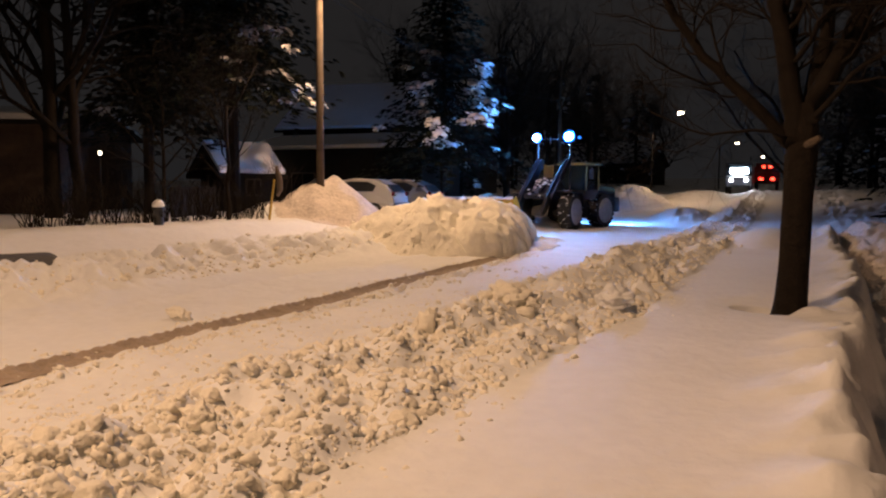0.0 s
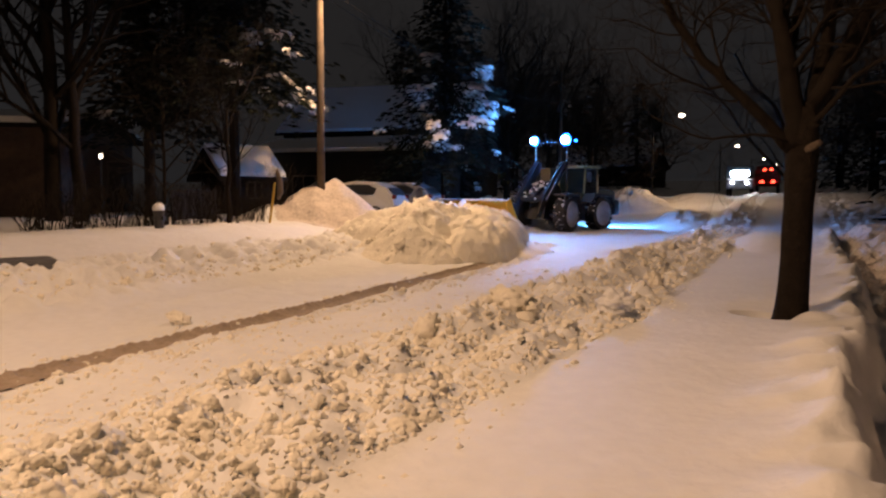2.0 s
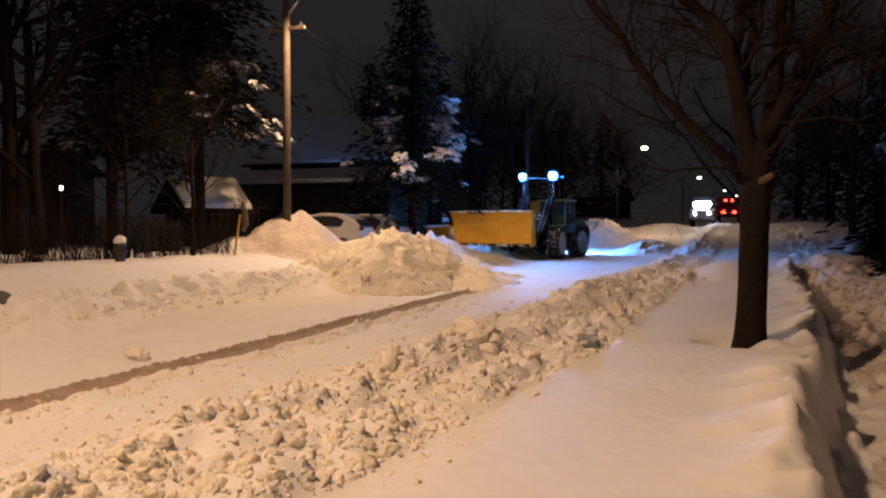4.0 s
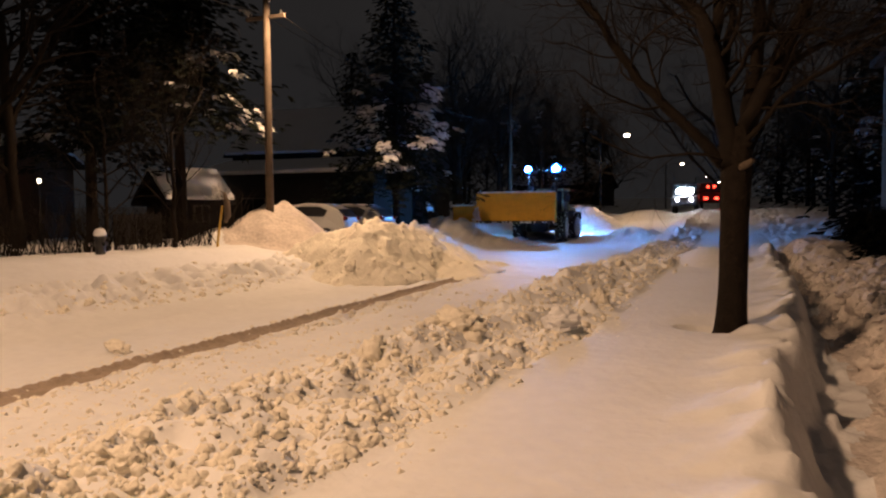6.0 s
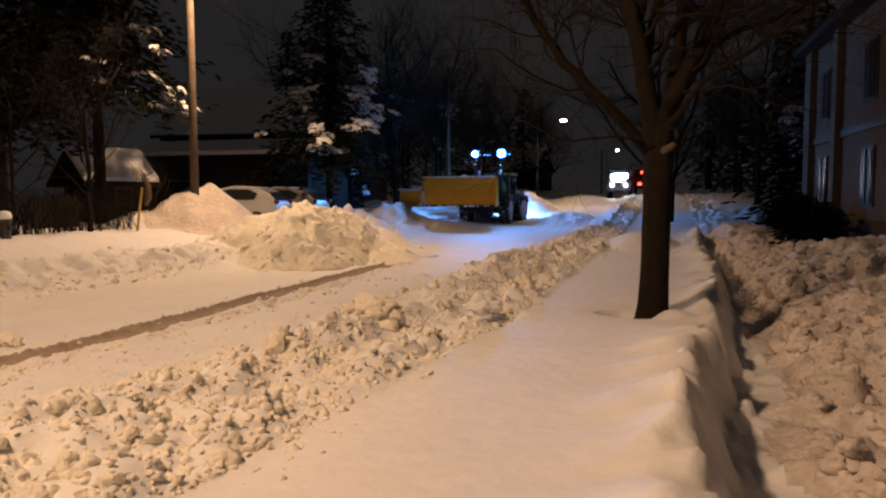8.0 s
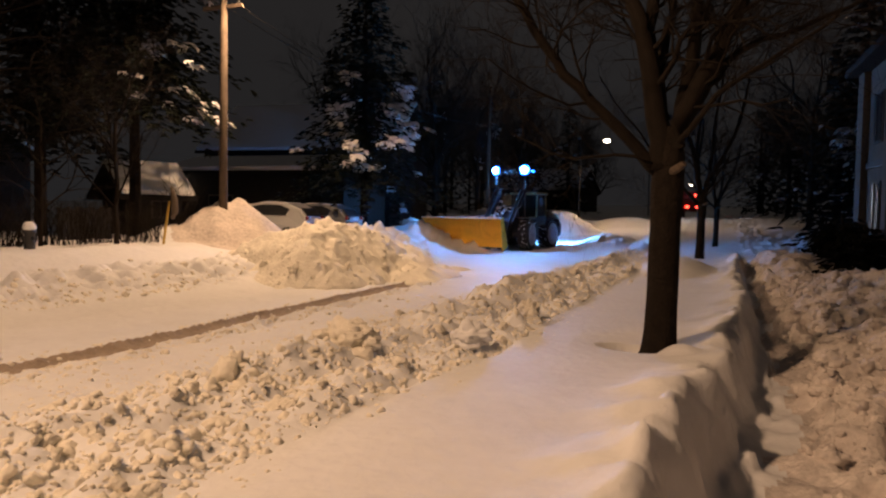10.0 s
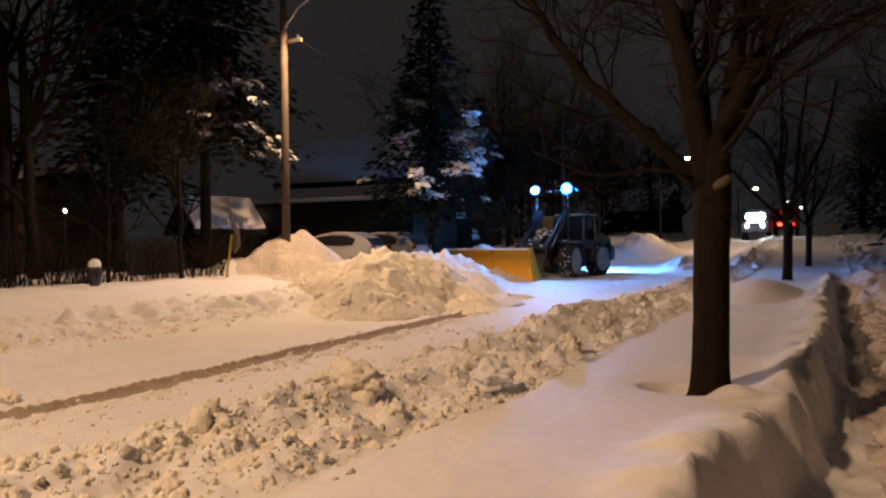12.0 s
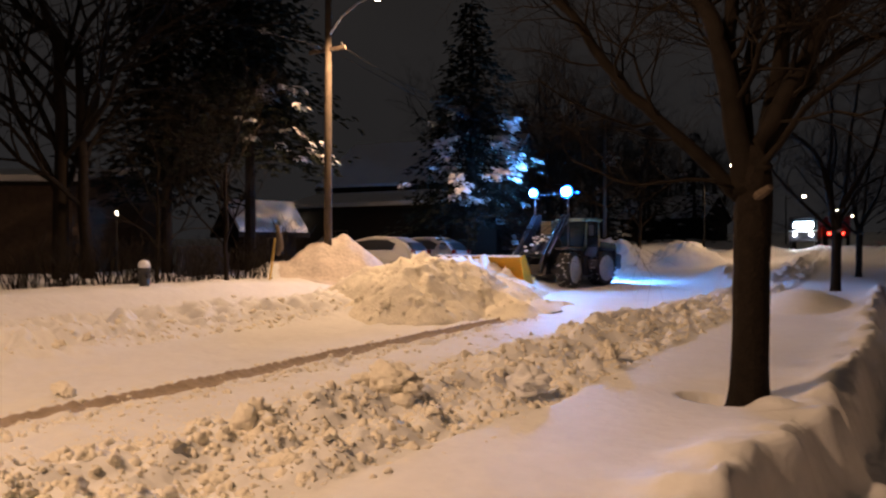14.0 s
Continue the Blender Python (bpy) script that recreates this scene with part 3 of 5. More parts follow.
# ---- the pushed heap ----
def heap_height(x, y):
    lump = fbm(x * 1.7, y * 1.7, 61, 5, 0.62)
    edge = np.interp(y, [13, 16, 19, 22, 27], [-6.5, -6.0, -6.15, -7.1, -8.4]) + 0.9 * fbm(x * 0.7, y * 0.9, 66, 3)
    toe = 13.7 + 0.5 * np.abs(x + 7.6) + 0.9 * fbm(x * 0.9, y * 0.7, 67, 3)
    into = np.minimum(np.minimum((y - toe) * 0.85, edge - x), np.minimum((26.6 - y) * 1.2, (x + 12.0) * 0.55))
    top = np.interp(y, [13, 15.5, 17.2, 19, 22, 27], [0.9, 1.30, 1.50, 1.35, 0.95, 0.5])
    rise = np.clip(into / 2.0, 0, 1)
    h = top * (1 - (1 - rise) ** 1.4)
    skirt = 0.55 * np.clip(np.minimum(np.minimum(edge + 1.3 - x, y - toe - 2.0), np.minimum(21.5 - y, x + 12.0)) / 1.8, 0, 1)
    h = np.maximum(h, skirt)
    crumb = 0.5 - np.abs(fbm(x * 2.6, y * 2.6, 68, 3, 0.6)) * 3.2
    grit = 0.5 - np.abs(fbm(x * 6.2, y * 6.2, 64, 2)) * 3.0
    slab = np.abs(fbm(x * 0.9 + 0.5 * y, y * 1.1, 69, 3))
    return np.where(h > 0.01, h + (lump * 0.50 + crumb * 0.13 + grit * 0.07 - slab * 0.35 + 0.03) * np.clip(h * 1.5, 0, 1), -0.3) - 0.05


heap = sheet("snow_mound", np.arange(-12.2, -5.0, 0.06), np.arange(12.4, 27.0, 0.06), heap_height, SNOWROUGH)
tagged(heap, "broken heap of snow pushed up by the plough", "snow heap")


def load_height(x, y):
    """Steep front of the snow while the blade still holds it up."""
    lump = fbm(x * 1.9, y * 1.9, 71, 4, 0.6)
    d = ((x + 7.35 + 0.32 * (y - 18.5) + 0.6 * lump) / 1.75) ** 2 + ((y - 20.0) / 5.0) ** 2
    h = 1.34 * np.clip(1 - d, 0, 1) ** 0.38
    grit = 0.5 - np.abs(fbm(x * 3.2, y * 3.2, 74, 3)) * 3.0
    return np.where(d < 1, h + (lump * 0.55 + grit * 0.16) * np.clip(h * 2, 0, 1), -0.3) - 0.05


load = tagged(sheet("snow_load", np.arange(-11.8, -4.4, 0.06), np.arange(14.8, 25.3, 0.06), load_height, SNOWROUGH), "fresh snow bulging in front of the plough blade", "snow")


# ---- clods on the banks ----
def clod(bm, place, r, rng, sub=1):
    o = bmesh.ops.create_icosphere(bm, subdivisions=sub, radius=1)
    q = Euler((rng.uniform(0, 6), rng.uniform(0, 6), rng.uniform(0, 6))).to_matrix()
    f = Vector((rng.uniform(0.7, 1.3), rng.uniform(0.7, 1.3), rng.uniform(0.6, 1.0)))
    k = Vector((rng.uniform(0, 50), rng.uniform(0, 50), rng.uniform(0, 50)))
    for v in o["verts"]:
        d = 1 + 0.45 * noise.noise(v.co * 1.4 + k) + 0.38 * noise.noise(v.co * 3.1 + k) + 0.20 * noise.noise(v.co * 6.5 + k)
        v.co = q @ Vector((v.co.x * f.x, v.co.y * f.y, v.co.z * f.z)) * (r * d) + Vector(place)


def scatter(name, label, count, where, sizes, seed, height=None, material=None):
    """Loose clods, joined: nobody could count them."""
    rng = random.Random(seed)
    proto = []
    for k in range(18):
        bm = bmesh.new()
        clod(bm, (0, 0, 0), 1.0, rng, 3 - k // 6)
        proto.append((np.array([v.co[:] for v in bm.verts]), np.array([[v.index for v in f.verts] for f in bm.faces])))
        bm.free()
    pts = np.array([where(rng) for _ in range(count)])
    zs = (height or ground_height)(pts[:, 0], pts[:, 1])
    pts, zs = pts[zs > -0.2], zs[zs > -0.2]
    verts, faces, base = [], [], 0
    for (x, y), z in zip(pts, zs):
        r = sizes(rng)
        vs, fs = proto[rng.randrange(6) + (0 if r > 0.055 else 6 if r > 0.024 else 12)]
        a = rng.uniform(0, 6.28)
        rot = np.array([[math.cos(a), -math.sin(a), 0], [math.sin(a), math.cos(a), 0], [0, 0, rng.uniform(0.65, 1.0)]])
        verts.append(vs @ rot.T * r + (x, y, z + r * rng.uniform(-0.65, 0.05)))
        faces.append(fs + base)
        base += len(vs)
    verts, faces = np.concatenate(verts), np.concatenate(faces)
    me = bpy.data.meshes.new(name)
    me.vertices.add(len(verts))
    me.vertices.foreach_set("co", verts.ravel())
    me.loops.add(faces.size)
    me.loops.foreach_set("vertex_index", faces.ravel())
    me.polygons.add(len(faces))
    me.polygons.foreach_set("loop_start", np.arange(0, faces.size, 3))
    me.update(calc_edges=True)
    me.shade_smooth()
    me.materials.append(material or SNOWROUGH)
    return tagged(new(name, me), label, "snow clods", kind="stuff")


def in_bank(rng):
    y = 0.7 + 30 * rng.random() ** 2.0 - (abs(rng.gauss(0, 1.3)) if rng.random() < 0.12 else 0)
    u = rng.uniform(-1.15, 1.28) if rng.random() < 0.93 else rng.uniform(-1.7, 1.6)
    return float(bank_right(np.array([y]))[0]) + u, y


def by_road(rng):
    y = 0.8 + 14 * rng.random() ** 1.5
    return float(bank_right(np.array([y]))[0]) - 0.9 - abs(rng.gauss(0, 0.8)), y


def across(rng):
    y = 3 + 22 * rng.random()
    return -9.0 - abs(rng.gauss(0, 0.8)), y


def by_walk(rng):
    y = 2.5 + 18 * rng.random() ** 1.3
    return float(walk_edges(np.array([y]))[1][0]) + -0.1 + abs(rng.gauss(0, 1.5)), y


def by_rut(rng):
    y = 1.0 + 16 * rng.random() ** 1.3
    return float(rut_line(np.array([y]))[0]) + (0.5 + rng.gauss(0, 0.14) if rng.random() < 0.8 else -0.36 + rng.gauss(0, 0.1)), y


def on_heap(rng):
    y = rng.uniform(13.6, 25.5)
    return rng.uniform(-10.8, -5.9), y


scatter("bank_clods", "broken snow clods along the ploughed bank", 30000, in_bank, lambda r: min(0.07, 0.009 + r.expovariate(100)) if r.random() < 0.992 else r.uniform(0.045, 0.08), 4)
scatter("road_clods", "small snow clods strewn on the road", 4500, by_road, lambda r: min(0.05, 0.007 + r.expovariate(105)), 5)
scatter("far_bank_clods", "snow clods along the opposite bank", 1500, across, lambda r: min(0.09, 0.015 + r.expovariate(55)), 6)
scatter("rut_crumbs", "snow crumbs thrown beside the tyre rut", 3600, by_rut, lambda r: min(0.05, 0.006 + r.expovariate(100)), 21)
crust = scatter("crust", "broken clods lying on the snow mound", 1000, on_heap, lambda r: min(0.12, 0.015 + r.expovariate(42)), 22, heap_height)
crust.parent = heap
del crust["category"]
scatter("walk_clods", "trodden snow lumps beside the walk", 5000, by_walk, lambda r: min(0.11, 0.012 + r.expovariate(40)), 7, material=TRODDEN)


def chunk(x, y, z, r, label, seed, sq=(1, 1, 1), lumps=5, material=None):
    """A torn block of snow: one core with smaller lumps frozen to it."""
    rng = random.Random(seed)
    bm = bmesh.new()
    clod(bm, (0, 0, 0), r, rng, 4)
    for k in range(lumps):
        a, u = rng.uniform(0, 6.28), rng.uniform(0.45, 0.9)
        clod(bm, (math.cos(a) * r * u, math.sin(a) * r * u, rng.uniform(-0.6, 0.45) * r), r * rng.uniform(0.35, 0.65), rng, 3)
    ob = mesh_object("snow_chunk", bm, material or SNOWROUGH, True)
    ob.matrix_world = pose(x, y, z) @ Matrix.Diagonal((*sq, 1))
    return tagged(ob, label, "snow chunk", "large chunks on the bank")


chunk(-0.98, 7.30, 0.46, 0.165, "smooth pale snow chunk on the bank's edge", 11, (1.2, 1, 0.85), 1, SNOW)
chunk(-1.95, 6.35, 0.52, 0.26, "large rugged snow chunk on the bank's crest", 12, (1.3, 1, 0.8))
chunk(-2.25, 4.95, 0.40, 0.145, "pointed snow chunk on the road side of the bank", 13, (1, 1, 1.1))
chunk(-2.05, 4.80, 0.34, 0.09, "rounded snow chunk beside the pointed one", 14)
chunk(-6.33, 5.95, 0.07, 0.11, "lone snow lump lying on the road", 15, (1.5, 1.1, 0.9))
chunk(-2.35, 2.2, 0.36, 0.105, "rounded snow lump at the bank's foot", 16)
chunk(-1.75, 1.95, 0.36, 0.085, "rounded snow lump low on the bank", 17)
chunk(-13.2, 34.6, 1.1, 0.42, "large slab of snow thrown up beside the road", 19, (1.2, 0.8, 1.1), 3)
chunk(-12.1, 35.6, 0.95, 0.45, "large slab of snow thrown up beside the road", 20, (1.3, 0.8, 1.0), 3)
chunk(-0.85, 9.4, 0.48, 0.13, "snow lump high on the bank", 18)


# ---- bare street tree ----
def limb(bm, p, d, length, r, depth, rng, up=0.15, sides=7, wander=0.22):
    """One limb with its forks, tapering into twigs."""
    n = 5 if depth > 1 else 4
    pts, radii = [p], [r]
    for k in range(n):
        d = (d + Vector((rng.gauss(0, wander), rng.gauss(0, wander), rng.gauss(0, wander) + up * 0.4))).normalized()
        p = p + d * (length / n)
        pts.append(p)
        radii.append(r * (1 - 0.55 * (k + 1) / n))
        if depth > 0 and k >= 1:
            for _ in range(2 if depth < 3 or k > 2 else 1):
                side = d.cross(Vector((rng.gauss(0, 1), rng.gauss(0, 1), rng.gauss(0, 1)))).normalized()
                nd = (d * rng.uniform(0.45, 0.9) + side * rng.uniform(0.5, 0.9)).normalized()
                limb(bm, p.copy(), nd, length * rng.uniform(0.45, 0.7), radii[-1] * rng.uniform(0.45, 0.65), depth - 1, rng, up, max(4, sides - 2), wander)
    tube(bm, pts, radii, sides, False)


def grown(bm, pts, r0, r1, rng, twigs=2, depth=2, sides=9):
    """A limb along its own line, with side limbs and twigs."""
    pts = [Vector(p) for p in pts]
    line = []
    for i in range(len(pts) - 1):
        p0, p1, p2, p3 = pts[max(i - 1, 0)], pts[i], pts[i + 1], pts[min(i + 2, len(pts) - 1)]
        for k in range(4):
            u = k / 4
            line.append(0.5 * (2 * p1 + (p2 - p0) * u + (2 * p0 - 5 * p1 + 4 * p2 - p3) * u * u + (3 * p1 - p0 - 3 * p2 + p3) * u**3)
                        + Vector((rng.gauss(0, 0.012), rng.gauss(0, 0.012), rng.gauss(0, 0.008))))
    line.append(pts[-1])
    n = len(line)
    radii = [r0 + (r1 - r0) * (k / (n - 1)) ** 0.8 for k in range(n)]
    tube(bm, line, radii, sides)
    for k in range(4, n):
        for _ in range(twigs if k % 2 else 1):
            d = (line[k] - line[k - 1]).normalized()
            side = d.cross(Vector((rng.gauss(0, 1), rng.gauss(0, 1), rng.gauss(0, 1)))).normalized()
            nd = (d * rng.uniform(0.4, 0.9) + side * rng.uniform(0.5, 0.9)).normalized()
            limb(bm, line[k], nd, rng.uniform(0.6, 1.3), max(0.006, radii[k] * rng.uniform(0.18, 0.36)), depth, rng, 0.12, 5, 0.24)


BOUGHS = {
    "left": ([(0, 0, 2.05), (-0.10, 0, 2.7), (-0.24, 0, 3.45), (-0.5, 0.1, 4.0), (-0.95, 0.2, 4.45), (-1.4, 0.2, 5.3)], 0.115, 0.03),
    "middle": ([(-0.16, 0, 3.0), (-0.2, 0.15, 3.6), (-0.12, 0.2, 4.5), (-0.15, 0.3, 5.8)], 0.075, 0.03),
    "right": ([(0.03, 0, 2.05), (0.22, -0.1, 2.7), (0.55, -0.1, 3.35), (0.85, -0.15, 4.1), (1.05, -0.1, 5.2)], 0.10, 0.03),
    "upright": ([(0.10, 0.05, 2.4), (0.24, 0.2, 3.2), (0.32, 0.3, 4.3), (0.5, 0.3, 5.6)], 0.08, 0.03),
    "long": ([(-0.05, 0, 2.0), (-0.62, -0.2, 2.62), (-1.12, -0.4, 3.2), (-1.5, -0.6, 3.8), (-2.0, -0.8, 4.4), (-2.5, -0.9, 5.2)], 0.06, 0.02),
    "low_right": ([(0.2, 0, 2.5), (0.62, 0.1, 3.2), (1.3, 0.2, 3.5), (2.0, 0.3, 3.8)], 0.042, 0.012),
    "drooping": ([(-0.1, -0.1, 2.12), (-0.5, -0.3, 2.2), (-1.0, -0.4, 2.16), (-1.55, -0.5, 2.42)], 0.018, 0.006),
    "back": ([(0, 0.1, 2.2), (-0.1, 0.6, 3.2), (0, 1.0, 4.2), (-0.2, 1.3, 5.2)], 0.07, 0.02),
    "outer": ([(0.05, -0.05, 2.2), (0.5, -0.3, 2.75), (0.9, -0.5, 3.0), (1.5, -0.6, 3.4)], 0.03, 0.01),
}


def make_street_tree(x, y, seed, label, thin=1.0, fine=0, size=1.0):
    z = gz(x, y) - 0.1
    tr = thing("street_tree", pose(x, y, z), label, "tree", "trees along the walk")
    bm = bmesh.new()
    hs = [0, 0.08, 0.18, 0.3, 0.55, 0.8, 1.1, 1.4, 1.7, 1.9, 2.2, 2.5]
    rs = [0.235, 0.20, 0.182, 0.172, 0.164, 0.160, 0.156, 0.157, 0.163, 0.170, 0.165, 0.10]
    tube(bm, [(0.02 * h, 0.01 * h, h) for h in hs], [r * thin for r in rs], 28)
    for v in bm.verts:
        a = math.atan2(v.co.y - 0.01 * v.co.z, v.co.x - 0.02 * v.co.z)
        f = 1 + 0.035 * math.sin(9 * a + v.co.z * 2.0) + 0.06 * noise.noise(Vector((v.co.x * 9, v.co.y * 9, v.co.z * 2.2)))
        v.co.x, v.co.y = 0.02 * v.co.z + (v.co.x - 0.02 * v.co.z) * f, 0.01 * v.co.z + (v.co.y - 0.01 * v.co.z) * f
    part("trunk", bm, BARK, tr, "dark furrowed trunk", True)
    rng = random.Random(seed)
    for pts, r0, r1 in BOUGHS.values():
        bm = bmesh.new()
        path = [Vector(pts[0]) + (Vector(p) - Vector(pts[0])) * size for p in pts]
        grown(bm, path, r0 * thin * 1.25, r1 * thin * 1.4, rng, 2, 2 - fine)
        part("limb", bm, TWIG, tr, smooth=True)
    part("limb_stub", tube(bmesh.new(), [(0.08, -0.10, 2.02), (0.17, -0.19, 2.07), (0.21, -0.22, 2.10)], [0.05, 0.042, 0.03], 8), POLEWOOD, tr, "pale cut limb stub")
    return tr


make_street_tree(0.86, 8.2, 5, "bare leafless street tree standing in deep snow")
make_street_tree(1.2, 27.0, 6, "bare street tree further along the walk", 0.9, 0, 1.4)
make_street_tree(1.9, 38.0, 7, "bare street tree further along the walk", 0.8, 1)


# ---- conifers ----
def make_spruce(x, y, height, width, seed, label, snow=0.3, lit=None, needle=None, base=0.9, density=1.0, first=1.2, droop=0.35, sharp=2, blade=1.0):
    rng = random.Random(seed)
    tr = thing("spruce", pose(x, y, base), label, "tree")
    part("trunk", tube(bmesh.new(), [(0, 0, -0.3), (0, 0, height * 0.5), (0, 0, height)], [0.22, 0.13, 0.02], 8), BARK, tr)
    verts, faces, sv, sf = [], [], [], []

    def spray(c, d, length, wide, drop, store_v, store_f, lift=0.0, thick=1.0):
        """A ragged bough tip: a fan of small leaf-like blades."""
        side = d.cross(Vector((0, 0, 1))).normalized()
        n = 5
        for k in range(n):
            a = (k - (n - 1) / 2) / n * 1.6 + rng.gauss(0, 0.15)
            e = (d * math.cos(a) + side * math.sin(a)).normalized()
            ln = length * rng.uniform(0.6, 1.1)
            p0 = c + Vector((0, 0, lift))
            p1 = p0 + e * ln * 0.5 + Vector((0, 0, -drop * ln * 0.25 + lift * 0.3))
            p2 = p0 + e * ln + Vector((0, 0, -drop * ln))
            s2 = e.cross(Vector((0, 0, 1))).normalized() * wide * rng.uniform(0.7, 1.2)
            b = len(store_v)
            store_v.extend([p0[:], (p1 + s2)[:], p2[:], (p1 - s2)[:], (p1 + Vector((0, 0, -wide * 0.9 * thick)))[:]])
            store_f.extend([(b, b + 1, b + 2), (b, b + 2, b + 3), (b, b + 4, b + 1), (b + 1, b + 4, b + 2), (b, b + 3, b + 4), (b + 3, b + 2, b + 4)])

    z = first
    while z < height - 0.15:
        t = (z - first) / (height - first)
        reach = width * 0.5 * (1 - t) ** 0.8 * (0.85 + 0.3 * rng.random()) + 0.15
        count = max(5, int((9 + 5 * (1 - t)) * density))
        for k in range(count):
            a = 2 * math.pi * (k + rng.random() * 0.8) / count
            d = Vector((math.cos(a), math.sin(a), 0))
            ln = reach * rng.uniform(0.62, 1.12) * (1 + 0.9 * noise.noise(Vector((d.x * 1.3 + seed, d.y * 1.3, z * 0.7))))
            steps = max(2, int(ln / (0.42 * blade)))
            for s in range(1, steps + 1):
                f = s / steps
                c = d * ln * f * 0.9 + Vector((0, 0, z - droop * ln * f * f + rng.gauss(0, 0.05)))
                c += Vector((rng.gauss(0, 0.06), rng.gauss(0, 0.06), 0))
                e = (d + Vector((rng.gauss(0, 0.35), rng.gauss(0, 0.35), 0))).normalized()
                for _ in range(1 if blade == 1 else 2):
                    o = Vector((rng.gauss(0, 0.12), rng.gauss(0, 0.12), rng.gauss(0, 0.10))) * (0 if blade == 1 else 1)
                    spray(c + o, e, 0.55 * blade * (0.6 + 0.4 * f), 0.09 * blade, rng.uniform(0.1, 0.7), verts, faces)
                # Boughs turned to the lamps get more snow, which imitates their lit side.
                facing = 1.0 if lit is None else 0.5 + 0.5 * d.dot(Vector(lit))
                patch = noise.noise(Vector((c.x * 0.75 + seed, c.y * 0.75, c.z * 0.95)))
                # Snow also thins low down and high up, where the tree looks unlit.
                if f > 0.35 and rng.random() < snow * facing**sharp * (min(1.0, 0.12 + 0.22 * c.z) if blade == 1 else min(1.0, max(0.04, (c.z - 2.6) / 2.0)) * max(0.04, 1 - max(0.0, c.z - 6.5) / 3.0)) * (4.2 if patch > 0.24 else 0.05):
                    for _ in range(3 if blade == 1 else 5):
                        o = Vector((rng.gauss(0, 0.16), rng.gauss(0, 0.16), rng.gauss(0, 0.03)))
                        q = (e + Vector((rng.gauss(0, 0.5), rng.gauss(0, 0.5), 0))).normalized()
                        spray(c + o, q, rng.uniform(0.25, 0.6) * (0.4 + 0.6 * blade), 0.13 * blade, rng.uniform(0.5, 0.9), sv, sf, 0.05, 0.3)
        z += rng.uniform(0.26, 0.40) / max(0.6, density)
    for nm, v, f, m in (("crown", verts, faces, needle or NEEDLE), ("branch_snow", sv, sf, SNOWTREE)):
        if not f:
            continue
        me = bpy.data.meshes.new(nm)
        me.from_pydata(v, [], f)
        me.materials.append(m)
        ob = new(nm, me)
        ob.parent = tr
        if nm == "branch_snow":
            tagged(ob, "snow lying on the boughs", kind="stuff")
    return tr


make_spruce(-13.6, 29.9, 12.4, 7.4, 3, "tall dark spruce with clumps of snow on its boughs", 0.30, (0.75, -0.66, 0), base=0.8, first=2.5, droop=0.3, blade=0.55)
make_spruce(-18.0, 20.3, 17.5, 7.2, 8, "huge dark conifer with snow put only on its lamplit side", 0.09, (0.98, 0.2, 0), base=0.7, first=5.2, droop=0.45, sharp=8, blade=0.6)
make_spruce(-20.6, 18.6, 16.0, 6.0, 9, "dark conifer standing behind the large one", 0.02, base=0.7, first=3.8, needle=NEEDLE2, blade=0.65)


# ---- utility pole with a street lamp ----
def make_pole(x, y, lit, label):
    po = thing("utility_pole", pose(x, y, 0.4), label, "utility pole")
    part("pole", tube(bmesh.new(), [(0, 0, 0), (0.02, 0, 5), (0.05, 0, 10.6)], [0.14, 0.125, 0.10], 14), POLEWOOD, po, smooth=True)
    part("crossarm", box(-0.75, 0.75, -0.05, 0.05, 7.75, 7.87, 0.01), POLEWOOD, po)
    for dx in (-0.6, 0.6):
        part("insulator", lathe([(0.02, 0), (0.045, 0.02), (0.03, 0.06), (0.045, 0.09), (0.02, 0.13)], 10, at=(dx, 0, 7.87)), PLASTIC, po)
    if not lit:
        return po
    part("lamp_arm", tube(bmesh.new(), [(0.05, 0, 8.25), (0.7, -0.1, 8.78), (1.5, -0.3, 9.02), (2.1, -0.42, 9.04)], [0.035, 0.03, 0.03, 0.03], 8), STEEL, po)
    hd = part("lamp_head", box(1.95, 2.6, -0.55, -0.33, 8.98, 9.12, 0.05), PLASTIC, po)
    part("lamp_lens", lathe([(0.02, 0.0), (0.10, 0.01), (0.13, 0.05), (0.11, 0.08), (0.02, 0.081)], 16, at=(2.33, -0.44, 8.905)), SODLENS, hd, "glowing orange lamp lens", True)
    return po


make_pole(-13.2, 19.05, True, "weathered wooden utility pole with street lamp")
make_pole(-13.3, 49.0, False, "weathered wooden utility pole beyond the loader")


def cable(name, a, b, sag, r=0.012):
    a, b = Vector(a), Vector(b)
    pts = [a.lerp(b, k / 24) - Vector((0, 0, sag * 4 * (k / 24) * (1 - k / 24))) for k in range(25)]
    return tagged(mesh_object(name, tube(bmesh.new(), pts, [r] * 25, 5), CABLE), "black overhead cable between poles", "cable", "overhead cables")


cable("overhead_cable", (-13.2, 19.0, 8.3), (-13.4, 49, 8.3), 0.9)
cable("overhead_cable", (-12.6, 19.0, 8.25), (-12.7, 49, 8.25), 1.1)
cable("overhead_cable", (-13.2, 19.0, 8.3), (-13.2, -16, 8.4), 0.9)


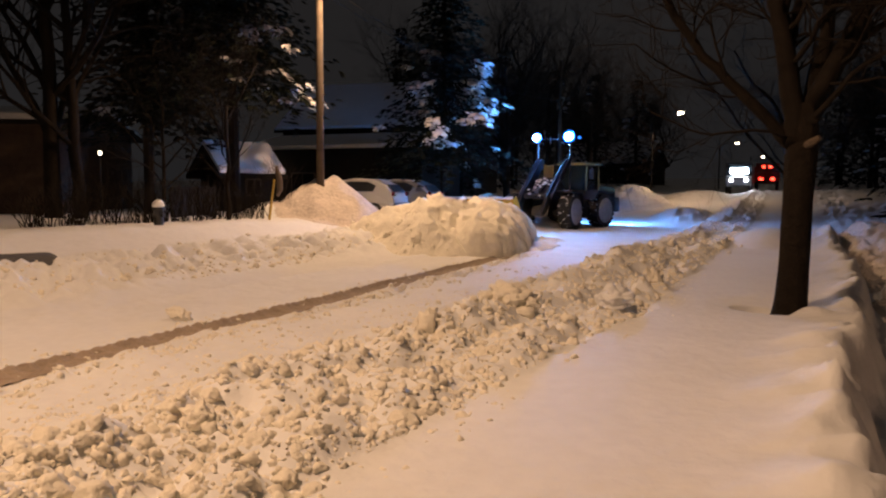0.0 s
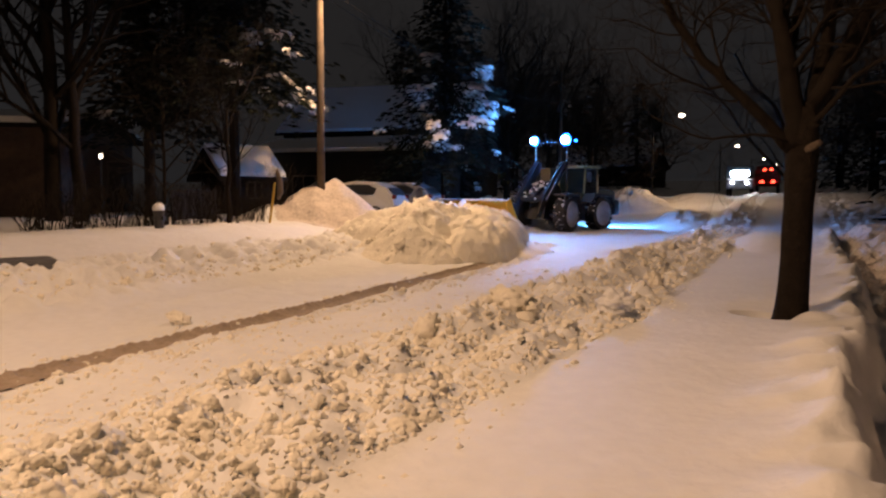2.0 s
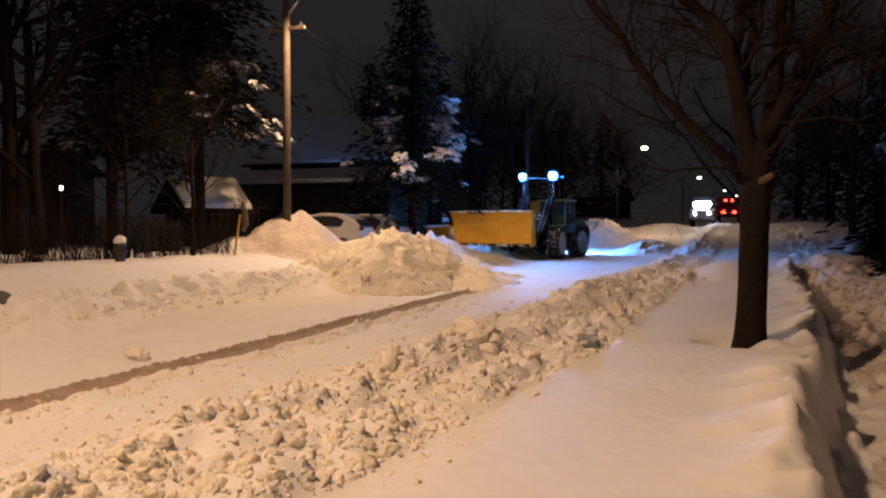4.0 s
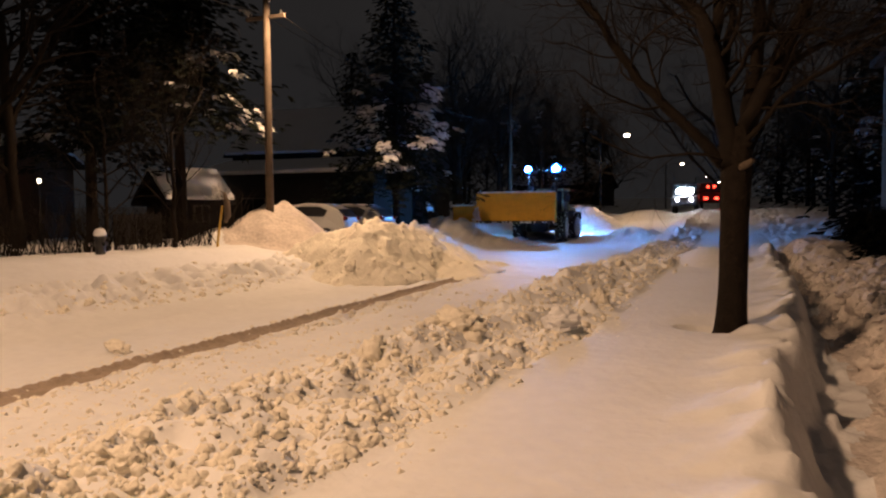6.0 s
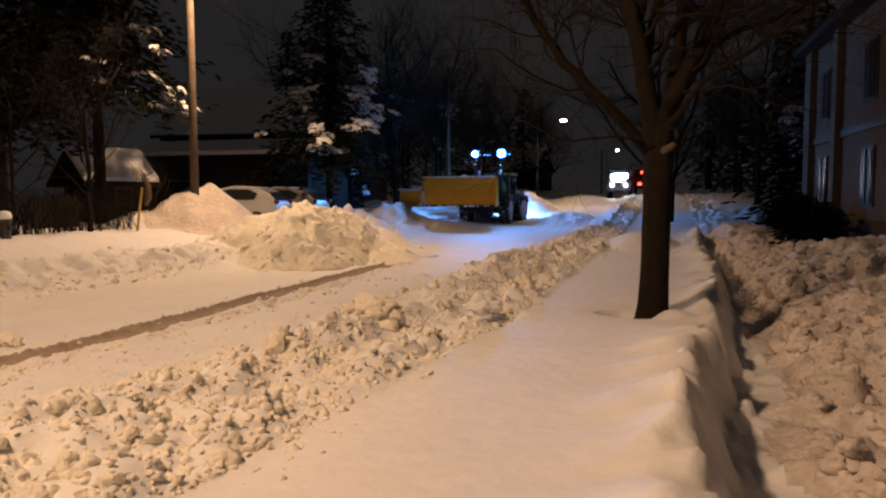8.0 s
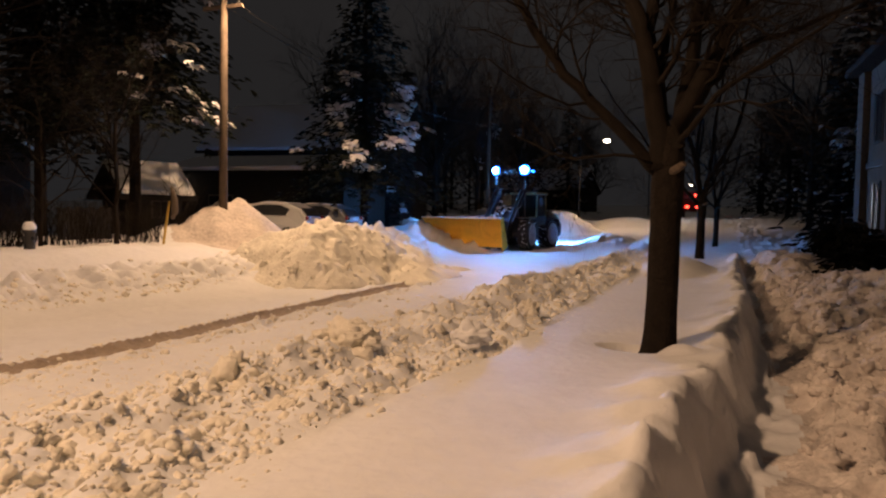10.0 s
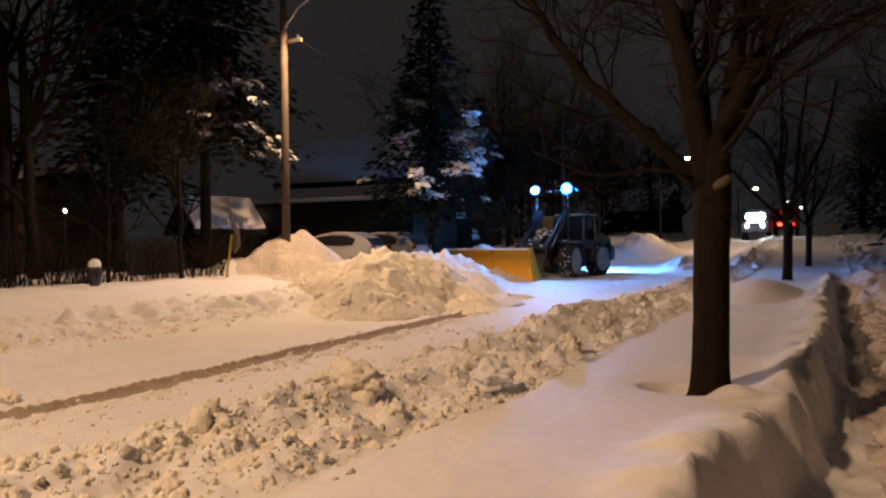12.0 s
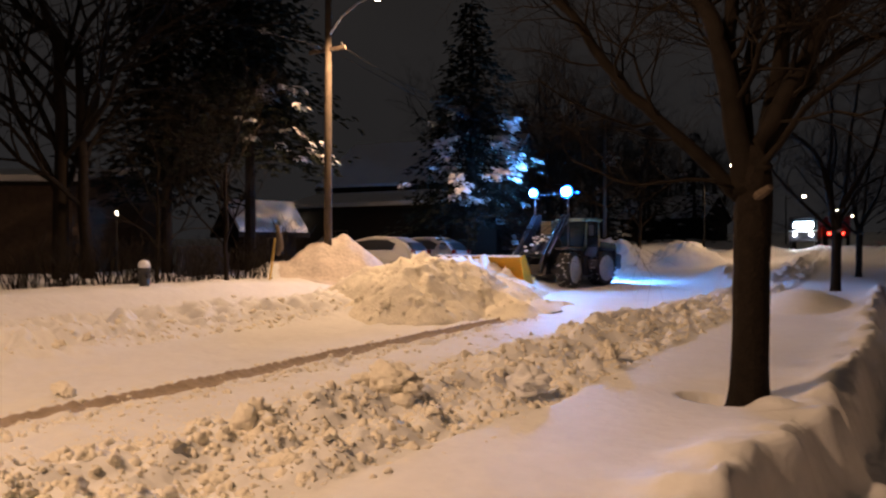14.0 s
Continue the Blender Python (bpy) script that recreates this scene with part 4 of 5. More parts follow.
def make_lamp_post(x, y, arm, label, head_z=7.1):
    z = gz(x, y) * 1.0
    po = thing("street_lamp", pose(x, y, z), label, "street lamp", "far street lamps")
    h = head_z
    part("pole", tube(bmesh.new(), [(0, 0, -0.2), (0, 0, h + 0.2)], [0.09, 0.06], 10), CABLE, po)
    part("arm", tube(bmesh.new(), [(0, 0, h - 0.2), (arm * 0.5, 0, h + 0.1), (arm, 0, h + 0.15)], [0.03, 0.03, 0.03], 6), CABLE, po)
    hd = part("lamp_head", box(arm - 0.25, arm + 0.3, -0.14, 0.14, h + 0.1, h + 0.24, 0.04), PLASTIC, po)
    part("lamp_lens", lathe([(0.02, 0.0), (0.18, 0.02), (0.24, 0.10), (0.18, 0.2), (0.02, 0.21)], 14, at=(arm + 0.05, 0, h - 0.06)), FARLAMP, hd, "glowing warm lamp lens", True)
    return po


make_lamp_post(-7.4, 53, 1.9, "far street lamp glowing over the road", 6.15)
make_lamp_post(-5.2, 93, 1.9, "far street lamp glowing over the road", 5.55)
make_lamp_post(-2.6, 133, 1.9, "far street lamp glowing over the road", 5.0)
make_lamp_post(-0.5, 175, 1.9, "far street lamp glowing over the road", 4.6)
make_lamp_post(-9.4, -0.9, 4.65, "street lamp over the road outside the view", 9.6)


# ---- parked cars ----
def make_car(m, paint, label):
    car = thing("parked_car", m, label, "car", "cars in the driveway")
    side = [(-2.25, 0.42), (-2.28, 0.85), (-2.1, 1.02), (-1.2, 1.10), (-0.45, 1.52), (0.4, 1.66), (1.35, 1.62), (1.85, 1.42), (2.2, 1.05), (2.26, 0.6), (2.2, 0.40)]
    body = prism(side, -0.9, 0.9, bevel=0.07)
    for v in body.verts:
        if v.co.z > 1.1:
            v.co.x *= 1 - 0.22 * (v.co.z - 1.1) / 0.55
    part("body", body, paint, car, smooth=False)
    for s in (-1, 1):
        part("side_window", prism([(-0.95, 1.14), (-0.40, 1.44), (0.35, 1.55), (1.1, 1.54), (1.45, 1.38), (1.3, 1.14)], s * 0.83, s * 0.87), CARGLASS, car)
        part("tail_light", box(s * 0.78 - 0.13, s * 0.78 + 0.13, 2.16, 2.27, 0.95, 1.12, 0.03), TAIL, car)
        for y in (-1.4, 1.4):
            w = part("wheel", lathe([(0.12, -0.1), (0.30, -0.11), (0.345, -0.06), (0.345, 0.06), (0.30, 0.11), (0.12, 0.1)], 22, "x"), RUBBER, car, smooth=True)
            w.location = (s * 0.82, y, 0.345)
            part("hub", lathe([(0.02, 0.10 * s), (0.21, 0.11 * s), (0.21, 0.125 * s), (0.02, 0.13 * s)], 14, "x"), STEEL, w)
    rw = bmesh.new()
    vs = [rw.verts.new(c) for c in ((-0.62, 1.90, 1.43), (0.62, 1.90, 1.43), (0.70, 2.19, 1.12), (-0.70, 2.19, 1.12), (-0.62, 1.86, 1.40), (0.62, 1.86, 1.40), (0.70, 2.15, 1.09), (-0.70, 2.15, 1.09))]
    for q in ((0, 3, 2, 1), (4, 5, 6, 7), (0, 1, 5, 4), (1, 2, 6, 5), (2, 3, 7, 6), (3, 0, 4, 7)):
        rw.faces.new([vs[i] for i in q])
    part("rear_window", rw, CARGLASS, car)
    part("bumper", box(-0.88, 0.88, 2.15, 2.32, 0.42, 0.68, 0.05), PLASTIC, car)
    part("roof_snow", prism([(-0.4, 1.55), (0.4, 1.665), (1.3, 1.63), (1.3, 1.65), (0.4, 1.685), (-0.35, 1.56)], -0.66, 0.66), SNOWTREE, car, "thin snow on the roof")
    return car


make_car(pose(-15.7, 25.0, 0.5, 0, 0, -82), CARWHITE, "white estate car parked behind the snow bank")
make_car(pose(-15.3, 27.8, 0.5, 0, 0, -86), CARSILVER, "silver car parked beside the white one")


# ---- houses ----
def window(parent, m, w, h):
    fr = part("window", box(-w / 2 - 0.08, w / 2 + 0.08, -0.05, 0.06, -h / 2 - 0.08, h / 2 + 0.08, 0.01), TRIM, parent)
    fr.matrix_local = m
    part("pane", box(-w / 2, w / 2, -0.075, -0.055, -h / 2, h / 2), WINDARK, fr)
    part("mullion", box(-0.025, 0.025, -0.10, -0.076, -h / 2, h / 2), TRIM, fr)
    return fr


def roof_mesh(w, d, rise, over, thick):
    """A gable roof, ridge along x."""
    bm = bmesh.new()
    y = d / 2 + over
    drop = rise * over / (d / 2)
    prism([(-y, -drop), (0, rise), (y, -drop), (y, -drop + thick), (0, rise + thick), (-y, -drop + thick)], -w / 2 - over, w / 2 + over, bm)
    return bm


def make_house(name, m, w, d, h, rise, wall_mat, label, wins=(), turn=0):
    ho = thing(name, m, label, "house")
    outline = [(-d / 2, 0), (-d / 2, h), (0, h + rise), (d / 2, h), (d / 2, 0)]
    part("wall", prism(outline, -w / 2, w / 2), wall_mat, ho)
    rf = roof_mesh(w, d, rise, 0.45, 0.16)
    rf.transform(pose(0, 0, h + 0.005))
    r = part("roof", rf, SIDING, ho)
    sn = roof_mesh(w - 0.1, d - 0.1, rise, 0.42, 0.22)
    sn.transform(pose(0, 0, h + 0.17))
    part("roof_snow", sn, SNOW, r, "thick snow on the roof")
    for wm, ww, wh in wins:
        window(ho, wm, ww, wh)
    return ho


make_house("garage", pose(-20.5, 23.3, 0.6, 0, 0, 72), 2.4, 1.9, 1.95, 0.85, SIDING, "small dark garage with a snowy gable roof",
           [(pose(0.2, -0.95, 1.2), 0.6, 0.6)])
make_house("house", pose(-24.5, 45.0, 0.6, 0, 0, 8), 13, 10, 5.3, 3.3, SIDING, "dark house with a broad snow-covered roof",
           [(pose(-3, -5.5, 1.9), 1.6, 1.2), (pose(2, -5.5, 1.9), 1.6, 1.2)])
make_house("carport", pose(-21.6, 35.2, 0.6, 0, 0, 4), 10.5, 6, 3.3, 0.75, SIDING, "low dark carport wing with a snowy roof",
           [(pose(-2, -3, 1.5), 1.4, 1.0)])
make_house("house", pose(-30.5, 16.5, 0.6, 0, 0, 32), 13, 9, 3.4, 0.7, BRICK, "dim brick house behind the conifers",
           [(pose(-2, -4.5, 1.8), 1.5, 1.2), (pose(3, -4.5, 1.8), 1.5, 1.2)])


# ---- vehicles far down the road ----
def make_far_truck(m, paint, label, tail):
    tk = thing("far_truck", m, label, "truck", "vehicles down the road")
    part("cab", prism([(-1.9, 0.7), (-1.95, 1.5), (-1.35, 1.65), (-1.0, 2.75), (0.6, 2.8), (0.6, 0.7)], -1.1, 1.1, bevel=0.08), paint, tk)
    part("windscreen", prism([(-1.40, 1.7), (-1.10, 2.6), (-1.06, 2.6), (-1.36, 1.7)], -0.95, 0.95), GLASS, tk)
    part("bed", box(-1.15, 1.15, 0.7, 4.4, 0.9, 2.3, 0.06), paint, tk)
    for s in (-1, 1):
        for y in (-1.1, 3.2):
            w = part("wheel", lathe([(0.15, -0.14), (0.42, -0.15), (0.48, -0.1), (0.48, 0.1), (0.42, 0.15), (0.15, 0.14)], 20, "x"), RUBBER, tk, smooth=True)
            w.location = (s * 0.95, y, 0.48)
    return tk


tz = gz(-1.9, 68)
truck = make_far_truck(pose(-1.9, 68, tz), TRUCKBODY, "dark truck with bright white lamps facing up the road", False)
for x in (-0.46, 0.0, 0.46):
    part("roof_lamp", lathe([(0.02, 0), (0.26, 0.01), (0.29, 0.05), (0.02, 0.08)], 12, "y", at=(x, -1.42, 2.05)), WHITELAMP, truck, "glowing white work lamp")
for s in (-1, 1):
    part("headlamp", lathe([(0.02, 0), (0.10, 0.01), (0.12, 0.05), (0.02, 0.08)], 12, "y", at=(s * 0.6, -2.03, 1.25)), WHITELAMP, truck, "glowing headlamp")
redtruck = make_far_truck(pose(0.3, 79, gz(0.3, 79), 0, 0, 180), TRUCKRED, "red truck with lit tail lamps", True)
for s in (-1, 1):
    part("tail_lamp", box(s * 0.5 - 0.16, s * 0.5 + 0.16, 4.38, 4.46, 1.0, 1.25, 0.03), REDLAMP, redtruck, "glowing red tail lamp")
    part("upper_lamp", box(s * 0.3 - 0.12, s * 0.3 + 0.12, 4.36, 4.44, 2.2, 2.4, 0.03), REDLAMP, redtruck, "glowing red upper lamp")


# ---- yard across the road: fence, brush, bare trees, small things ----
def make_bare_tree(name, m, height, r, seed, label, depth=3, lean=0.0, group="", category="tree"):
    rng = random.Random(seed)
    tr = thing(name, m, label, category, group)
    bm = bmesh.new()
    pts = [(lean * k * 0.1 + rng.gauss(0, 0.03), rng.gauss(0, 0.03), height * 0.55 * k / 6) for k in range(7)]
    tube(bm, pts, [r * (1 - 0.07 * k) for k in range(7)], 9)
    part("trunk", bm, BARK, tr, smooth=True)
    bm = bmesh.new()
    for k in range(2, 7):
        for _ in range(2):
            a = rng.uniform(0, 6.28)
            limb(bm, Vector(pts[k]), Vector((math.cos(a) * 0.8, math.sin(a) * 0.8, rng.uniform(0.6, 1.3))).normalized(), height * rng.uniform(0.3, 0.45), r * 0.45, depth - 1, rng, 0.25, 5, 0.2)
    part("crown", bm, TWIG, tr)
    return tr


make_bare_tree("bare_tree", pose(-19.6, 13.9, 0.6), 14, 0.26, 31, "bare dark tree behind the yard's edge")
make_bare_tree("bare_tree", pose(-18.9, 14.3, 0.6), 13, 0.2, 32, "second stem of the bare yard tree", lean=-0.6)
make_bare_tree("bare_tree", pose(-13.9, 15.4, 0.6), 6.5, 0.075, 33, "thin bare sapling at the yard's edge")
make_bare_tree("bare_tree", pose(-14.6, 13.6, 0.6), 6, 0.06, 34, "thin bare sapling at the yard's edge")


def make_shrub(x, y, h, seed, label, group):
    rng = random.Random(seed)
    sh = thing("shrub", pose(x, y, gz(x, y) - 0.05), label, "shrub", group)
    bm = bmesh.new()
    for k in range(34):
        a, lean = rng.uniform(0, 6.28), rng.uniform(0.05, 0.5)
        p = Vector((rng.gauss(0, 0.22), rng.gauss(0, 0.22), 0))
        pts, d = [p], Vector((math.cos(a) * lean, math.sin(a) * lean, 1)).normalized()
        for s in range(4):
            d = (d + Vector((rng.gauss(0, 0.16), rng.gauss(0, 0.16), 0))).normalized()
            p = p + d * h * rng.uniform(0.16, 0.28)
            pts.append(p)
            if s:
                e = (d + Vector((rng.gauss(0, 0.7), rng.gauss(0, 0.7), 0.1))).normalized()
                tube(bm, [p, p + e * h * 0.14, p + e * h * 0.26], [0.007, 0.005, 0.002], 3, False)
        tube(bm, pts, [0.014, 0.012, 0.009, 0.006, 0.003], 4, False)
    tagged(part("brushwood", bm, HEDGE, sh), kind="stuff")
    return sh


for k in range(13):
    t = k / 12
    make_shrub(-15.4 + 0.9 * t + 0.35 * math.sin(k * 2.1), 10.4 + 8.0 * t, 0.9 + 0.45 * abs(math.sin(k * 1.7)), 50 + k, "bare brush shrub along the yard's edge", "brush at the yard's edge")


def make_fence(x0, y0, x1, y1, h):
    fe = thing("fence", pose(x0, y0, 0.6, 0, 0, math.degrees(math.atan2(y1 - y0, x1 - x0))), "dark weathered board fence behind the brush", "fence")
    length = math.hypot(x1 - x0, y1 - y0)
    n = int(length / 0.17)
    mesh = None
    for k in range(n):
        if mesh is None:
            ob = part("board", box(0, 0.155, -0.012, 0.012, 0, h, 0.004, seg=1), SIDING, fe)
            mesh = ob.data
        else:
            ob = new("board", mesh)
            ob.parent = fe
        ob.location = (k * 0.17, 0.01 * math.sin(k * 5.3), 0.03 * math.sin(k * 3.7))
    for z in (0.4, h - 0.35):
        part("rail", box(0, length, 0.015, 0.06, z, z + 0.09), SIDING, fe)
    return fe


make_fence(-17.3, 16.4, -17.2, 18.6, 1.2)


def make_bollard(x, y):
    z = gz(x, y) - 0.1
    bo = thing("hydrant", pose(x, y, z), "dark hydrant post capped with snow", "hydrant")
    part("body", lathe([(0.16, 0), (0.16, 0.06), (0.12, 0.08), (0.12, 0.46), (0.15, 0.48), (0.15, 0.53), (0.11, 0.60), (0.04, 0.64)], 18), PLASTIC, bo, smooth=True)
    for s in (-1, 1):
        part("outlet", tube(bmesh.new(), [(s * 0.1, 0, 0.36), (s * 0.2, 0, 0.36)], [0.055, 0.06], 10), PLASTIC, bo)
    part("snow_cap", lathe([(0.13, 0.55), (0.155, 0.60), (0.13, 0.69), (0.07, 0.745), (0.01, 0.755)], 16), SNOWTREE, bo, "cap of snow", True)
    return bo


make_bollard(-13.55, 12.4)


def make_marker(x, y):
    z = gz(x, y) - 0.1
    mk = thing("marker_stake", pose(x, y, z), "leaning yellow stake with a pale wrapped top", "stake")
    part("stake", tube(bmesh.new(), [(-0.12, 0, 0), (0.10, 0.02, 1.35)], [0.035, 0.03], 8), STAKEY, mk)
    part("wrap", tube(bmesh.new(), [(0.22, 0, 0.85), (0.32, 0, 1.05), (0.30, 0, 1.4), (0.2, 0, 1.75)], [0.06, 0.10, 0.09, 0.04], 10), STUCCO, mk, "pale wrapped cover", True)
    return mk


make_marker(-13.3, 16.6)


# Grey block put where the snow bank has only a shaded gap.
def make_shade_block(x, y):
    bx = thing("shade_block", pose(x, y, gz(x, y) - 0.1, 0, 0, 62), "dark grey block standing for a shaded gap in the snow", "utility box")
    part("block_body", box(-0.80, 0.80, -0.42, 0.42, 0.1, 0.52, 0.12, seg=3), SHADEGREY, bx)
    part("base", box(-0.68, 0.68, -0.40, 0.40, 0, 0.1), SHADEGREY, bx)
    return bx


make_shade_block(-11.1, 6.75)

# ---- lit porch and yard lamps ----
pl = thing("porch_lamp", pose(-25.8, 31.4, 3.45), "small glowing porch lamp on a dark house", "lamp", "porch lamps")
part("housing", box(-0.09, 0.09, -0.02, 0.10, 0.14, 0.2, 0.01), PLASTIC, pl)
part("glass", lathe([(0.05, -0.3), (0.12, -0.26), (0.12, 0.12), (0.03, 0.14)], 10), PORCH, pl)
part("bracket", box(-0.03, 0.03, 0.06, 0.9, 0.17, 0.19), PLASTIC, pl)


def make_yard_lamp(x, y, z, r):
    foot = gz(x, y)
    la = thing("yard_lamp", pose(x, y, foot), "small glowing lamp on a thin dark post", "lamp", "porch lamps")
    h = z - foot
    part("post", tube(bmesh.new(), [(0, 0, -0.1), (0, 0, h - r * 1.6)], [0.04, 0.03], 8), PLASTIC, la)
    part("glass", lathe([(r * 0.4, -1.6 * r), (r, -1.3 * r), (r * 1.1, 1.2 * r), (r * 0.6, 1.4 * r)], 12, at=(0, 0, h)), PORCH, la, "glowing lamp glass", True)
    part("cap", lathe([(r * 1.3, 1.41 * r), (r * 1.3, 1.6 * r), (r * 0.2, 2.2 * r)], 12, at=(0, 0, h)), PLASTIC, la)


make_yard_lamp(-21.0, 16.8, 2.97, 0.05)


# ---- stone house on the near side ----
def make_stone_house():
    ho = thing("stone_house", pose(6.6, 17.0, 0.3), "tan stone house with tall dark windows", "house")
    part("wall", box(0, 9, 0, 12.2, 0, 6.6), STUCCO, ho)
    part("rear_wall", box(1.3, 9, 12.205, 24, 0, 5.6), STUCCO, ho)
    part("plinth", box(-0.08, -0.003, 0, 12.25, 0, 0.7), TRIM, ho)
    part("string_course", box(-0.07, -0.003, 0, 12.25, 3.2, 3.42), TRIM, ho)
    part("corner_pier", box(-0.22, -0.003, 11.4, 12.3, 0, 6.6, 0.02), STUCCO, ho)
    part("corner_pier", box(-0.22, -0.003, 7.6, 8.2, 0, 6.6, 0.02), STUCCO, ho)
    rf = box(-0.6, 9.6, -0.5, 12.7, 6.605, 6.85, 0.03)
    r = part("roof", rf, SIDING, ho)
    part("roof_snow", box(0.6, 9.5, 0.4, 12.0, 6.86, 7.05, 0.08), SNOW, r, "snow on the roof")
    part("rear_roof", box(1.0, 9.5, 12.75, 24.3, 5.605, 5.85, 0.03), SIDING, ho)
    for y in (1.6, 4.6, 9.8):
        for z in (1.9, 4.8):
            window(ho, pose(-0.01, y, z, 0, 0, -90), 1.0, 1.5)
    for y in (15, 18.5, 22):
        window(ho, pose(1.29, y, 2.2, 0, 0, -90), 1.1, 1.5)
    return ho


make_stone_house()


def make_bush(x, y, h, w, seed, label):
    tr = make_spruce(x, y, h, w, seed, label, 0.06, None, NEEDLE2, gz(x, y) - 0.05, 1.6, 0.1, 0.2, blade=0.5)
    tr.name = "evergreen_bush"
    tr["category"] = "bush"
    return tr


make_bush(5.3, 21.5, 1.5, 2.2, 71, "low dark evergreen bush before the stone house")
make_bush(5.2, 24.2, 1.7, 2.2, 72, "low dark evergreen bush before the stone house")
make_bush(5.5, 27.4, 1.4, 2.0, 73, "low dark evergreen bush at the house corner")
make_spruce(7.6, 34.5, 11, 5.2, 74, "dark conifer beyond the stone house", 0.05, base=0.6, needle=NEEDLE2)


# ---- trees and houses beyond ----
far_a = make_bare_tree("far_tree", pose(-16.5, 47, 0.9), 13, 0.22, 81, "bare dark tree beyond the road", 4, group="far bare trees")
far_b = make_bare_tree("far_tree", pose(-12.4, 55, 1.1), 11, 0.18, 82, "bare dark tree beyond the road", 4, group="far bare trees")
rng = random.Random(90)
for k in range(26):
    if k < 17:
        x, y = rng.uniform(-30, -11.5), rng.uniform(44, 105)
    else:
        x, y = rng.uniform(5.5, 16), rng.uniform(46, 110)
    copy_thing((far_a, far_b)[k % 2], pose(x, y, gz(x, y) - 0.2, 0, 0, rng.uniform(0, 360)))
for k, (x, y, h, w) in enumerate(((-18.5, 40.5, 11, 6), (-21, 52, 12, 6.5), (-16.5, 60, 11, 6), (-15.5, 70, 12, 6), (-24, 66, 14, 7), (9.5, 52, 12, 6), (8, 66, 11, 6), (-13.5, 82, 12, 6), (7, 84, 12, 6), (-30, 56, 15, 8))):
    make_spruce(x, y, h, w, 100 + k, "dark conifer in the woods beyond", 0.05, base=gz(x, y) - 0.2, needle=NEEDLE2, density=0.7)
make_house("house", pose(-17.0, 88, 2.0, 0, 0, -10), 10, 8, 3.0, 2.4, SIDING, "dark house far down the road", [(pose(-2, -4, 1.7), 1.3, 1.1), (pose(2, -4, 1.7), 1.3, 1.1)])


# ---- movement ----
LOADER = [  # seconds, x, y of the lamp mast, heading away from straight down the road
    (0.0, -8.45, 30.75, 9), (0.5, -8.5, 30.36, 10), (1.0, -8.52, 30.12, 10), (1.5, -8.58, 30.25, 11), (2.0, -8.64, 30.85, 11), (2.5, -8.64, 31.45, 9),
    (3.0, -8.52, 32.15, 7), (3.5, -8.45, 32.95, 5), (4.3, -8.5, 34.9, 2), (5.1, -8.58, 37.2, -1), (6.0, -8.6, 39.1, -4), (6.5, -8.56, 39.8, -3),
    (7.0, -8.54, 40.65, -2), (7.5, -8.5, 41.1, -1), (8.0, -8.42, 40.8, 0), (8.8, -8.36, 39.3, 2), (9.7, -8.3, 37.2, 4), (10.5, -8.3, 35.45, 5),
    (11.0, -8.5, 35.0, 5), (11.5, -8.85, 34.5, 5), (12.0, -8.95, 33.35, 5), (12.5, -9.25, 32.75, 4), (13.0, -9.4, 31.75, 3), (13.5, -9.57, 30.75, 2),
    (14.0, -9.8, 30.2, 4)]
